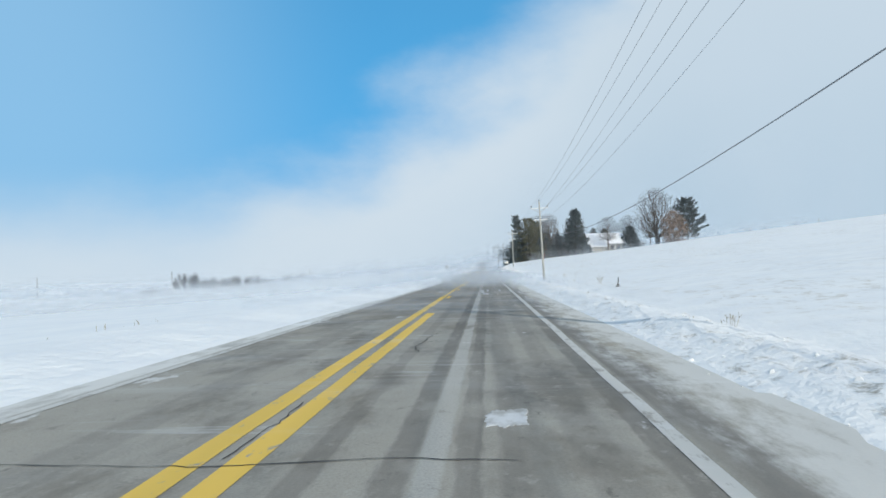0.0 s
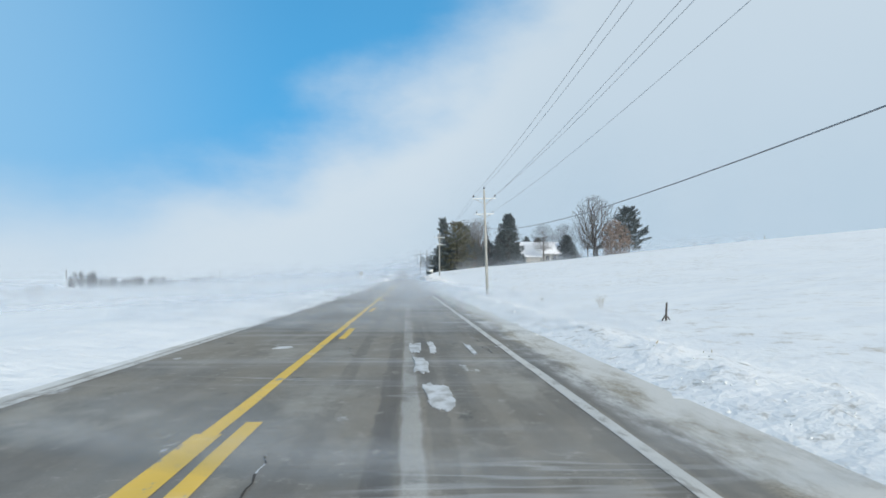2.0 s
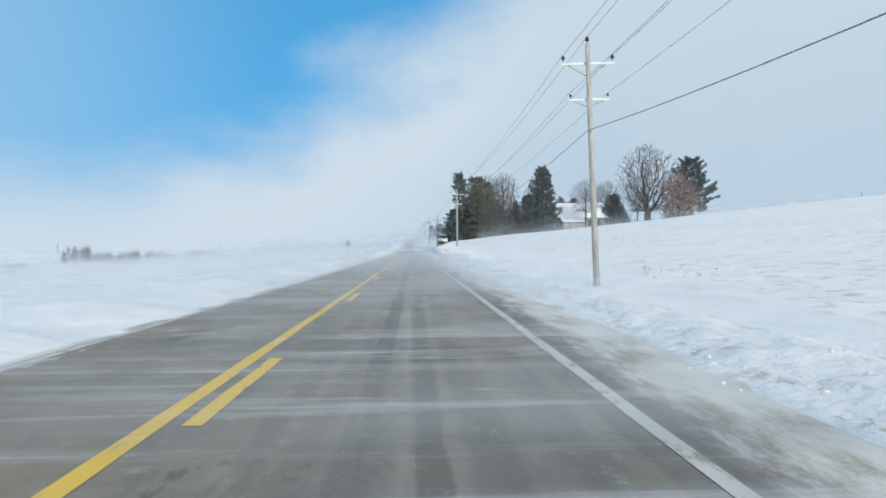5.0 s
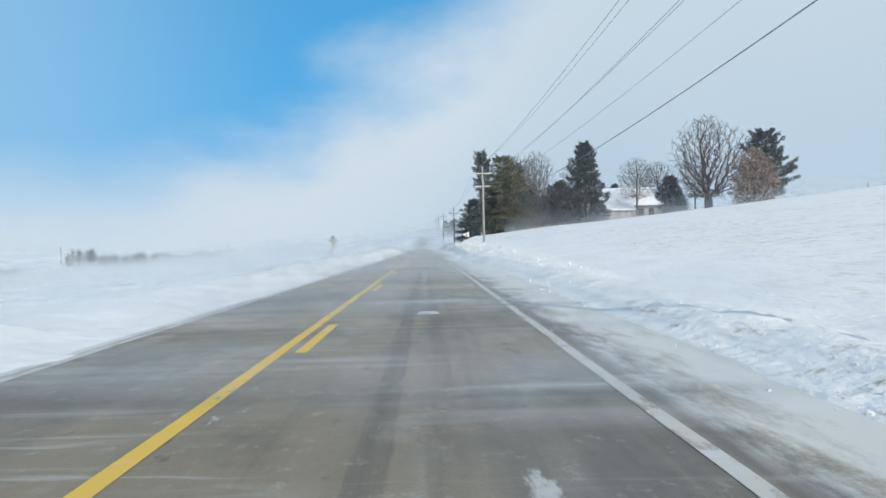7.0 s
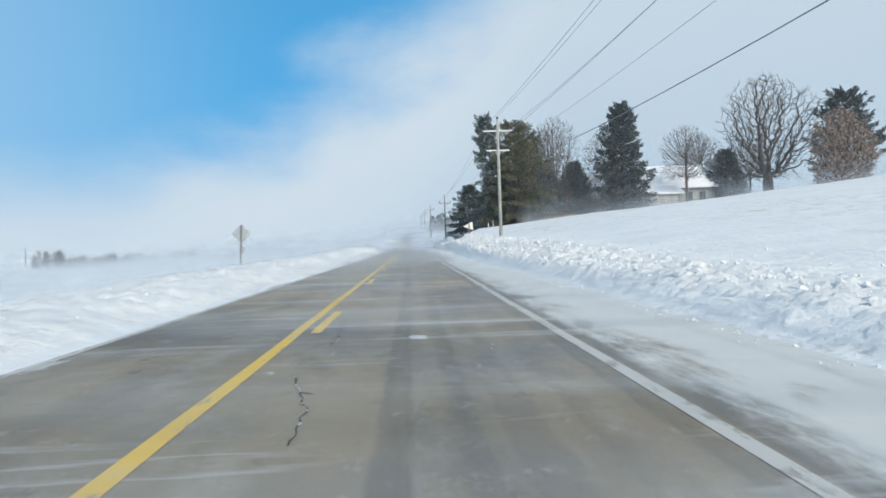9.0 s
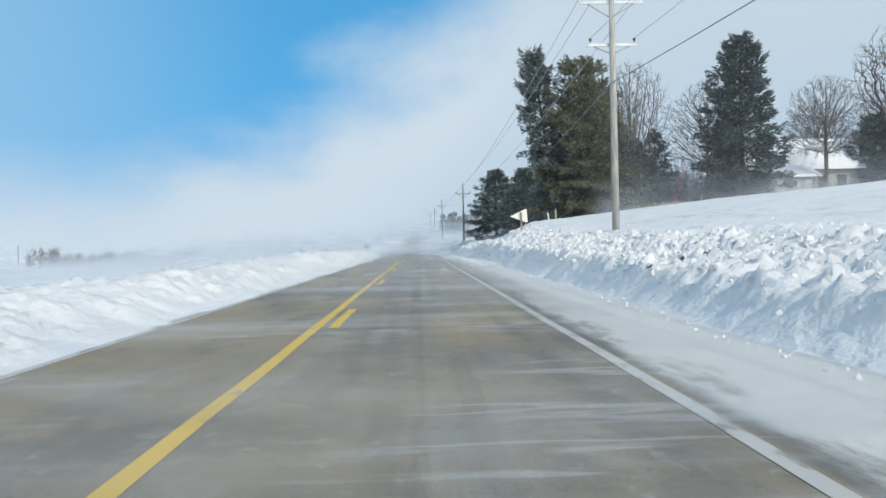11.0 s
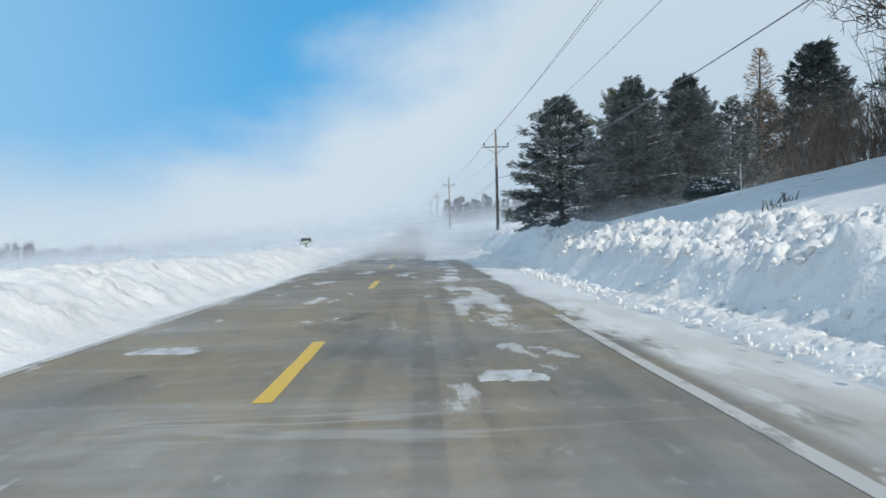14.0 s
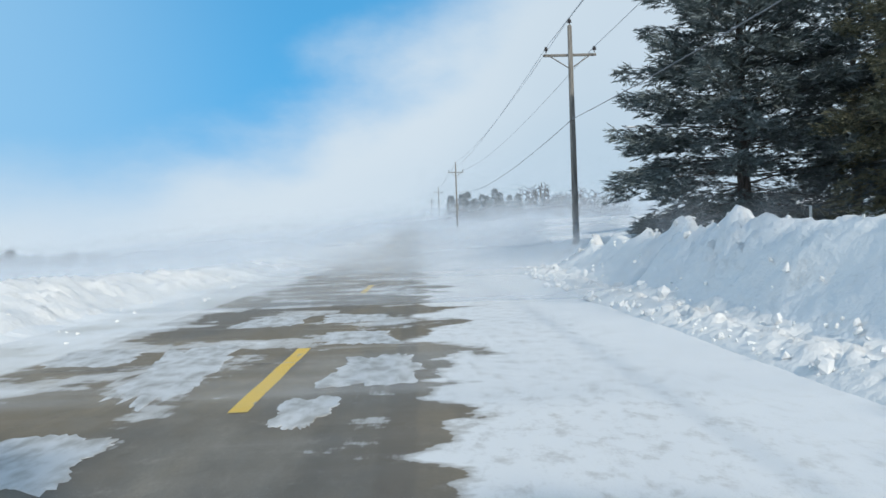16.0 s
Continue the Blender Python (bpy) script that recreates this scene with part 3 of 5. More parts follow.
gx = np.concatenate([-np.geomspace(3000, 16, 34), steps((-14, -9, 0.7), (-9, -2.5, 0.26)), steps((-1.5, 4.7, 3.1), (4.7, 9.6, 0.14), (9.6, 14, 0.4), (14, 40, 1.6)),
                     np.geomspace(43, 3000, 34)])
gy = np.concatenate([steps((-300, -40, 20), (-40, -4, 2), (-4, 150, 0.42), (150, 320, 0.2), (320, 420, 1.5)), np.geomspace(430, 4500, 44)])
GX, GY = np.meshgrid(gx, gy)
GZ = ground_z(GX, GY)
nx, ny = len(gx), len(gy)
me = bpy.data.meshes.new("ground")
idx = np.arange(nx * ny).reshape(ny, nx)
quads = np.stack([idx[:-1, :-1], idx[:-1, 1:], idx[1:, 1:], idx[1:, :-1]], -1).reshape(-1, 4)
me.from_pydata(np.stack([GX, GY, GZ], -1).reshape(-1, 3).tolist(), [], quads.tolist())
me.materials.append(SNOW)
me.polygons.foreach_set("use_smooth", [True] * len(me.polygons))
ground = tagged(new("ground", me), "wind-blown snow field with ploughed banks beside the road", "ground", kind="structure")


def strip(name, x0, x1, ys, mat, parent=None, lift=0.0, crown=True, jitter=0.0, nxs=1):
    """A flat strip laid on the road between x0 and x1."""
    m = Mesh()
    for y in ys:
        for i in range(nxs + 1):
            x = x0 + (x1 - x0) * i / nxs
            j = jitter * (vnoise(np.array(y * 1.7), np.array(x * 3.0)) - 0.5)
            m.v.append((x + float(j), float(y), float(road_z(y)) + lift))
    n = nxs + 1
    m.f = [(r * n + i, r * n + i + 1, (r + 1) * n + i + 1, (r + 1) * n + i) for r in range(len(ys) - 1) for i in range(nxs)]
    return m.make(name, mat, parent)


road = tagged(strip("road", -4.3, 6.1, steps((-300, 300, 5), (300, 1000, 20)), ROAD, nxs=6), "grey salt-stained asphalt road with streaks of blown snow", "road", kind="structure")
strip("edge_line", 3.52, 3.655, steps((-60, 248, 1.5)), WHITE, road, 0.005, jitter=0.03)["label"] = "worn white edge line"
strip("edge_line", -2.50, -2.37, steps((-60, 260, 1.5)), WHITE, road, 0.005, jitter=0.03)["label"] = "worn white edge line"
# the pair of solid lines is painted wider where the stretch begins
strip("solid_line", -0.05, 0.18, steps((-60, 38.0, 1.5)), YELLOW, road, 0.005, jitter=0.03)["label"] = "broad solid yellow centre line"
strip("solid_line", 0.0, 0.15, steps((38.0, 236.3, 1.5)), YELLOW, road, 0.005, jitter=0.03)["label"] = "solid yellow centre line"
strip("solid_line", 0.34, 0.57, steps((-60, 24.2, 1.5)), YELLOW, road, 0.005, jitter=0.03)["label"] = "broad solid yellow centre line"
for k in range(2, 34):
    y = 10.9 + 12.2 * k
    strip("dash", 0.27, 0.42, steps((y, y + 3.2, 0.6)), YELLOW, road, 0.005, jitter=0.02)


def crack(points, width, mat, seed):
    rnd = random.Random(seed)
    m = Mesh()
    pts = []
    for (xa, ya), (xb, yb) in zip(points, points[1:]):
        n = max(3, int(math.hypot(xb - xa, yb - ya) / 0.16))
        for i in range(n):
            t = i / n
            pts.append((xa + (xb - xa) * t + rnd.uniform(-0.028, 0.028), ya + (yb - ya) * t + rnd.uniform(-0.03, 0.03)))
    for i, (x, y) in enumerate(pts):
        x2, y2 = pts[min(i + 1, len(pts) - 1)]
        x1, y1 = pts[max(i - 1, 0)]
        dx, dy = x2 - x1, y2 - y1
        ln = math.hypot(dx, dy) or 1
        h = width * rnd.uniform(0.25, 1.0) / 2
        m.v += [(x - dy / ln * h, y + dx / ln * h, float(road_z(y)) + 0.009), (x + dy / ln * h, y - dx / ln * h, float(road_z(y)) + 0.009)]
    m.f = [(2 * i, 2 * i + 1, 2 * i + 3, 2 * i + 2) for i in range(len(pts) - 1)]
    return m.make("crack", mat, road)


# cracks right across the slab
rc = random.Random(4)
for i, (x0, y, x1) in enumerate([(-2.2, 24.5, 3.4), (-1.0, 70.5, 3.4), (0.2, 88.0, 3.4), (-2.2, 110.5, 1.8), (0.1, 143.0, 2.0), (0.6, 161.6, 2.2), (-2.2, 185.0, 3.4), (-2.3, 211.8, 0.6), (-2.7, 236.3, 3.3),
                               (-2.0, 261.9, 3.4), (-2.2, 281.5, 1.6)]):
    crack([(x0, y + rc.uniform(-0.2, 0.2)), ((x0 + x1) / 2, y + rc.uniform(-0.2, 0.2)), (x1, y + rc.uniform(-0.2, 0.2))], rc.uniform(0.02, 0.03), CRACK if y < 120 else FROST, i)
for i, path in enumerate([
        [(0.29, 9.4), (0.33, 8.5), (0.27, 7.7), (0.28, 7.0)], [(-1.4, 7.1), (0.3, 6.95), (1.5, 7.1), (2.6, 7.0)], [(1.17, 17.5), (1.04, 16.1), (1.0, 15.3), (0.94, 14.4), (1.1, 13.6)], [(1.02, 15.2), (1.36, 15.5)],
        [(0.95, 28.0), (0.8, 30.5), (0.86, 34.0), (0.7, 37.5)], [(0.59, 45.7), (0.72, 45.2), (0.71, 44.6), (0.89, 43.9)], [(1.6, 46.45), (1.0, 46.1), (0.59, 45.7)], [(3.21, 45.5), (3.25, 44.3)], [(3.19, 48.9), (3.23, 46.5)],
        [(0.32, 55.8), (0.67, 54.0), (0.55, 53.1), (0.54, 52.2)], [(0.0, 52.0), (0.9, 52.2), (1.9, 52.15), (3.4, 52.3)], [(2.6, 92), (2.75, 96), (2.9, 101)], [(0.25, 90), (0.5, 95), (0.55, 99)], [(0.9, 109.2), (0.75, 108.2), (0.8, 107.4)],
        [(1.1, 131.5), (1.9, 132.6)], [(0.57, 154.0), (0.77, 153.1), (0.9, 152.6), (0.94, 151.8), (0.91, 151.4)], [(0.77, 153.2), (0.95, 153.0)], [(0.62, 158.7), (0.74, 156.6), (0.7, 155.8)], [(2.61, 155.5), (2.57, 154.9)],
        [(0.6, 166.5), (0.85, 164.5), (1.1, 163.2), (0.7, 162.4)], [(2.5, 172), (2.4, 178)], [(0.9, 200), (0.85, 206)]]):
    crack(path, 0.021, FROST if path[0][1] > 20 else CRACK, 50 + i)


def snow_patch(cx, cy, wide, long, seed, skew=0.0, taper=0.0, label="thin ragged patch of packed snow"):
    """A thin crust of packed snow with a torn outline, lying on the asphalt."""
    rnd = random.Random(seed)
    n = 90
    lobes = [(rnd.uniform(0, 6.283), rnd.uniform(0.3, 1.0) * 0.22 / k ** 0.55, k) for k in (1, 2, 3, 5, 8, 13, 21)]
    rim = []
    for i in range(n):
        a = 2 * math.pi * i / n
        r = 1.0 + sum(m_ * math.sin(k * a + ph) for ph, m_, k in lobes) + rnd.uniform(-0.09, 0.09)
        # squarish rather than round
        q = max(abs(math.cos(a)), abs(math.sin(a))) ** 0.8
        u, v = math.cos(a) * r / q, math.sin(a) * r / q
        rim.append((cx + (u * wide * (1 - taper * v) + skew * v) / 2, cy + v * long / 2))
    m = Mesh()
    z = float(road_z(cy))
    m.v = [(x, y, z + 0.003) for x, y in rim] + [(cx + (x - cx) * 0.95, cy + (y - cy) * 0.95, z + 0.009) for x, y in rim] + [(cx, cy, z + 0.010)]
    m.f = [(i, (i + 1) % n, n + (i + 1) % n, n + i) for i in range(n)] + [(n + i, n + (i + 1) % n, 2 * n) for i in range(n)]
    return m.make("snow_patch", PACKED, road, label)


for i, (x, y, w_, l_, *lean) in enumerate([
        (2.36, 8.45, 0.36, 0.7), (1.95, 43.0, 0.2, 1.9), (2.12, 39.8, 0.3, 1.7), (1.9, 45.3, 0.2, 2.0), (2.22, 45.5, 0.13, 2.2), (2.93, 45.2, 0.1, 1.8), (-0.6, 45.6, 0.3, 0.5),
        (1.93, 125.6, 0.4, 0.5), (1.75, 156.4, 0.2, 0.35), (1.28, 216.4, 0.55, 0.5), (1.85, 216.2, 0.2, 0.3), (2.86, 218.3, 0.26, 4.2, 0.0, 0.55), (-0.42, 214.4, 0.4, 1.0, 0.4), (-0.3, 215.8, 0.2, 0.5),
        (-1.75, 220.1, 0.3, 0.5), (2.6, 213.6, 0.18, 0.3), (0.9, 227.0, 0.3, 0.8), (2.3, 243.5, 0.5, 0.5), (-1.3, 245.5, 0.7, 0.5),
        (1.25, 262.2, 0.45, 0.35), (0.96, 260.9, 0.1, 1.4, 0.2), (1.08, 260.8, 0.16, 1.3), (2.62, 260.9, 0.42, 0.8), (2.5, 266.4, 0.3, 0.7), (-0.4, 263.0, 0.4, 0.7), (0.3, 266.0, 0.2, 0.3),
        (-0.74, 281.3, 0.8, 3.0, -0.35), (-0.6, 278.2, 0.8, 1.1), (0.95, 283.4, 0.9, 1.3), (0.72, 285.7, 1.0, 1.3), (0.85, 279.2, 0.4, 0.9), (-0.6, 285.6, 0.9, 1.7), (-2.1, 282.4, 1.0, 1.2), (1.3, 281.0, 0.8, 1.6)]):
    snow_patch(x, y, w_, l_, 300 + i, *lean)


# ---------------------------------------------------------------- utility poles and wires
def insulator(parent, x, z, size):
    m = Mesh()
    m.tube([(x, 0, z), (x, 0, z + size * 0.5)], 0.018, 6)
    prof = [(0.35, 0.45), (0.5, 0.55), (1.0, 0.62), (1.0, 0.7), (0.6, 0.8), (0.95, 0.9), (0.95, 0.98), (0.55, 1.12), (0.62, 1.25), (0.3, 1.38)]
    m.tube([(x, 0, z + size * h) for _, h in prof], [size * 0.45 * r for r, _ in prof], 10)
    return m.make("insulator", GLAZE, parent, "dark glazed pin insulator", True)


def crossarm(parent, z, half, mat, drop):
    Mesh().box((-half, 0.10, z - 0.06), (half, 0.20, z + 0.06), bevel=0.008).make("crossarm", PALE if mat is POLE else mat, parent)
    for s in (-1, 1):
        Mesh().tube([(s * half * 0.72, 0.13, z - 0.07), (s * 0.1, 0.10, z - drop)], 0.028, 5).make("brace", mat, parent)


def utility_pole(x, y, z0, top, arms, mat, label, cable_z, lean=0.0):
    p = thing("utility_pole", x - math.tan(radians(lean)) * (top - z0), y, z0, label, "utility pole", "poles of the power line")
    p.matrix_basis = p.matrix_basis @ Matrix.Rotation(radians(lean), 4, "Y")
    h = top - z0
    Mesh().tube([(0, 0, -0.8), (0, 0, h * 0.5), (0, 0, h)], [0.165, 0.14, 0.105], 14).make("shaft", mat, p, "", True)
    Mesh().tube([(0, 0, h), (0, 0, h + 0.05)], [0.1, 0.05], 10).make("pole_cap", mat, p)
    insulator(p, 0, h, 0.26)
    for za, half, size, drop in arms:
        crossarm(p, za - z0, half, mat, drop)
        for s in (-1, 1):
            insulator(p, s * (half - 0.12), za - z0 + 0.06, size)
    Mesh().tube([(0, 0.12, cable_z - z0 - 0.12), (0, -0.22, cable_z - z0 + 0.02), (0, -0.5, cable_z - z0 + 0.03)], 0.03, 6).make("cable_clamp", STEEL, p)
    Mesh().tube([(0.13, 0.05, h * 0.2), (0.13, 0.05, h * 0.62)], 0.015, 5).make("ground_wire", WIRE, p)
    return p


light_pole, dark_pole = "grey weathered wooden pole with two crossarms beside the road", "dark wooden pole with one braced crossarm behind the snowbank"
POLES = [(9.7, 9.4, 13.0, 5.5, True), (10.65, 114.6, 11.4, 7.05, True), (10.0, 213.5, 12.3, 7.9, True), (9.5, 309.2, 11.5, 6.9, False),
         (8.7, 399.0, 14.3, 9.6, False), (8.4, 489.0, 16.8, 12.0, False), (8.1, 580.0, 19.0, 14.2, False)]
for x, y, top, cable, double in POLES:
    if double:
        utility_pole(x, y, gz(x, y), top, [(top - 0.95, 1.36, 0.24, 0.62), (top - 2.75, 1.06, 0.15, 0.36)], POLE, light_pole, cable, -1.8 if 100 < y < 120 else 0.0)
    else:
        utility_pole(x, y, gz(x, y), top, [(top - 1.4, 1.31, 0.24, 0.62)], POLE_DARK, dark_pole, cable)
POLES = [(10.7, -94.0, 11.4, 6.5, True)] + POLES


def overhead(name, label, pick, radius, sag, first=0.0, spans=99):
    """One wire over the poles; pick gives its point at a pole."""
    m = Mesh()
    pts = []
    for a, b in zip(POLES[:spans + 1], POLES[1:spans + 1]):
        pa, pb = Vector(pick(a)), Vector(pick(b))
        for i in range(24):
            t = i / 24
            p = pa.lerp(pb, t)
            p.z -= 4 * (sag if not first else first if a[1] < 50 else sag + 0.28 if a[1] < 220 else sag) * t * (1 - t)
            pts.append(p)
    pts.append(Vector(pick(POLES[:spans + 1][-1])))
    m.tube(pts, radius, 5)
    return tagged(m.make(name, WIRE if first else THINWIRE, None, label), category="overhead wire", group="wires of the power line")


def arm_end(side):
    return lambda p: (p[0] + side * (1.24 if p[4] else 1.19), p[1] + 0.15, p[2] - (0.95 if p[4] else 1.4) + 0.36)


def low_end(side):
    return lambda p: (p[0] + side * 0.94, p[1] + 0.15, p[2] - 2.75 + 0.25 if p[4] else p[2] - 1.4 - 0.9)


overhead("power_wire", "thin grey overhead conductor strung between poles", arm_end(-1), 0.015, 1.1)
overhead("power_wire", "thin grey overhead conductor strung between poles", arm_end(1), 0.015, 1.1)
overhead("power_wire", "thin grey overhead conductor strung between poles", lambda p: (p[0], p[1], p[2] + 0.36), 0.015, 1.0)
overhead("power_wire", "thin grey overhead conductor strung between poles", low_end(-1), 0.012, 1.1, spans=3)
overhead("power_wire", "thin grey overhead conductor strung between poles", low_end(1), 0.012, 1.1, spans=3)
overhead("telephone_cable", "thick dark sagging cable strung low between poles", lambda p: (p[0] - 0.05, p[1] - 0.2, p[3]), 0.018, 1.35, 1.95)


# ---------------------------------------------------------------- signs, posts, mailbox
def plate(corners, thick):
    """A flat plate in the xz plane with rounded corners."""
    bm = bmesh.new()
    f = bm.faces.new([bm.verts.new((x, 0, z)) for x, z in corners])
    bmesh.ops.bevel(bm, geom=bm.verts[:], offset=0.05, segments=3, affect="VERTICES")
    r = bmesh.ops.extrude_face_region(bm, geom=bm.faces[:])
    bmesh.ops.translate(bm, vec=(0, thick, 0), verts=[v for v in r["geom"] if isinstance(v, bmesh.types.BMVert)])
    bmesh.ops.recalc_face_normals(bm, faces=bm.faces)
    bm.verts.index_update()
    m = Mesh().add([v.co[:] for v in bm.verts], [[v.index for v in f.verts] for f in bm.faces])
    bm.free()
    return m


def pennant_sign(x, y):
    z = gz(x, y)
    p = thing("pennant_sign", x, y, z, "cream-backed triangular road sign on a wooden post in the snowbank", "road sign")
    top = 3.30 - z
    Mesh().box((-0.055, -0.12, -0.6), (0.055, -0.01, top), Matrix.Rotation(radians(-2), 4, "Y"), 0.008).make("post", POST, p)
    plate([(-0.78, 3.04 - z), (0.36, 3.56 - z), (0.42, 2.58 - z)], 0.012).make("plate", SIGNBACK, p, "cream triangular plate seen from behind")
    for bz in (2.85, 3.2):
        Mesh().tube([(0, -0.135, bz - z), (0, -0.12, bz - z)], 0.02, 6).make("bolt", STEEL, p)


def diamond_sign(x, y):
    z = gz(x, y)
    p = thing("diamond_sign", x, y, z, "grey diamond road sign seen from behind on a leaning post", "road sign")
    lean = Matrix.Rotation(radians(3), 4, "Y")
    Mesh().box((-0.05, -0.10, -0.5), (0.05, -0.01, 2.62 - z), lean, 0.008).make("post", POLE_DARK, p)
    zc = 2.12 - z
    m = plate([(-0.58, zc), (0, zc + 0.58), (0.58, zc), (0, zc - 0.58)], 0.01)
    m.v = [(lean @ Vector(v))[:] for v in m.v]
    m.make("plate", SIGNGREY, p, "grey diamond plate")
    m = plate([(-0.02, 1.0 - z), (-0.02, 1.42 - z), (0.2, 1.42 - z), (0.2, 1.0 - z)], 0.01)
    m.v = [(lean @ Vector(v))[:] for v in m.v]
    m.make("small_plate", SIGNGREY, p, "small grey plate")


def stake(name, x, y, height, r, mat, label, lean=0.0, square=False):
    z = gz(x, y)
    m = Mesh()
    tip = (math.sin(radians(lean)) * height, 0, math.cos(radians(lean)) * height)
    if square:
        m.box((-r, -r, -0.3), (r, r, height), Matrix.Rotation(radians(lean), 4, "Y"), 0.008)
    else:
        m.tube([(0, 0, -0.3), tip], [r, r * 0.9], 8)
    ob = m.make(name, mat)
    ob.matrix_basis = pose(x, y, z)
    return tagged(ob, label, "post")


pennant_sign(8.6, 231.8)
diamond_sign(-8.25, 189.7)
stake("marker_post", 11.5, 237.5, 0.55, 0.055, PALE, "short white marker post leaning in the snow", -8)
stake("fence_post", 12.1, 237.9, 0.8, 0.06, POLE, "grey wooden post standing in the snow", -1)
stake("snow_stake", 20.6, 236.0, 3.4, 0.014, RED, "thin red snow stake leaning in the bank", 14)
stake("snow_stake", 19.5, 276.8, 1.55, 0.03, PALE, "thin white snow stake on the drift", -2)
stake("marker_post", 13.15, 288.9, 0.55, 0.05, PALE, "short white marker post on the snowbank")
stake("marker_post", 14.5, 297.0, 0.6, 0.05, PALE, "short white marker post before the spruces")
stake("fence_post", 95.0, 262.0, 1.1, 0.12, POST, "dark post on the snowy hill")
stake("fence_post", 120.0, 265.0, 1.6, 0.10, POST, "dark post on the snowy hill")
st = thing("broken_stake", 13.0, 62.7, gz(13.0, 62.7), "dark broken stake with splayed foot in the snow field", "post")
Mesh().tube([(0, 0, -0.1), (0.05, 0, 0.8)], [0.05, 0.04], 6).make("upright", DARKWOOD, st)
for dx in (-0.16, 0.2):
    Mesh().tube([(0, 0, 0.28), (dx, 0.02, 0.0)], 0.03, 5).make("strut", DARKWOOD, st)


def mailbox(x, y):
    z = gz(x, y)
    base = 1.17 - z
    p = thing("mailbox", x, y, z, "black rural mailbox with a pale green newspaper tube on a post", "mailbox", turn=-8)
    Mesh().box((-0.05, -0.05, -0.5), (0.05, 0.05, base - 0.13), None, 0.008).make("post", POST, p)
    bm = bmesh.new()
    prof = [(-0.12, 0), (0.12, 0), (0.12, 0.16), (0.085, 0.24), (0, 0.27), (-0.085, 0.24), (-0.12, 0.16)]
    a = [bm.verts.new((-0.30, u, base - 0.05 + h)) for u, h in prof]
    b = [bm.verts.new((0.30, u, base - 0.05 + h)) for u, h in prof]
    bm.faces.new(a), bm.faces.new(b[::-1])
    for i in range(7):
        bm.faces.new((a[i], b[i], b[(i + 1) % 7], a[(i + 1) % 7]))
    bmesh.ops.recalc_face_normals(bm, faces=bm.faces)
    bm.verts.index_update()
    m = Mesh().add([v.co[:] for v in bm.verts], [[v.index for v in f.verts] for f in bm.faces])
    bm.free()
    m.make("box", BLACK, p)
    Mesh().box((0.30, -0.125, base - 0.05), (0.315, 0.125, base + 0.2), None, 0.004).make("door", BLACK, p)
    # open-ended tube hung before the box
    m = Mesh()
    prof = [(math.cos(t) * 0.09, math.sin(t) * 0.085) for t in (2 * math.pi * i / 12 for i in range(12))]
    for xx, s in ((-0.36, 1.0), (0.26, 1.0), (0.26, 0.86), (-0.33, 0.86)):
        m.v += [(xx, -0.22 + u * s, base - 0.13 + w * s + (xx + 0.36) * 0.2) for u, w in prof]
    for r in range(3):
        m.f += [(r * 12 + i, r * 12 + (i + 1) % 12, (r + 1) * 12 + (i + 1) % 12, (r + 1) * 12 + i) for i in range(12)]
    m.f.append(tuple(range(36, 48)))
    m.make("newspaper_tube", TUBE, p, "pale green newspaper tube", True)
    Mesh().box((-0.2, -0.2, base - 0.17), (0.2, 0.08, base - 0.14), None, 0.005).make("bracket", POST, p)


mailbox(-5.7, 284.2)


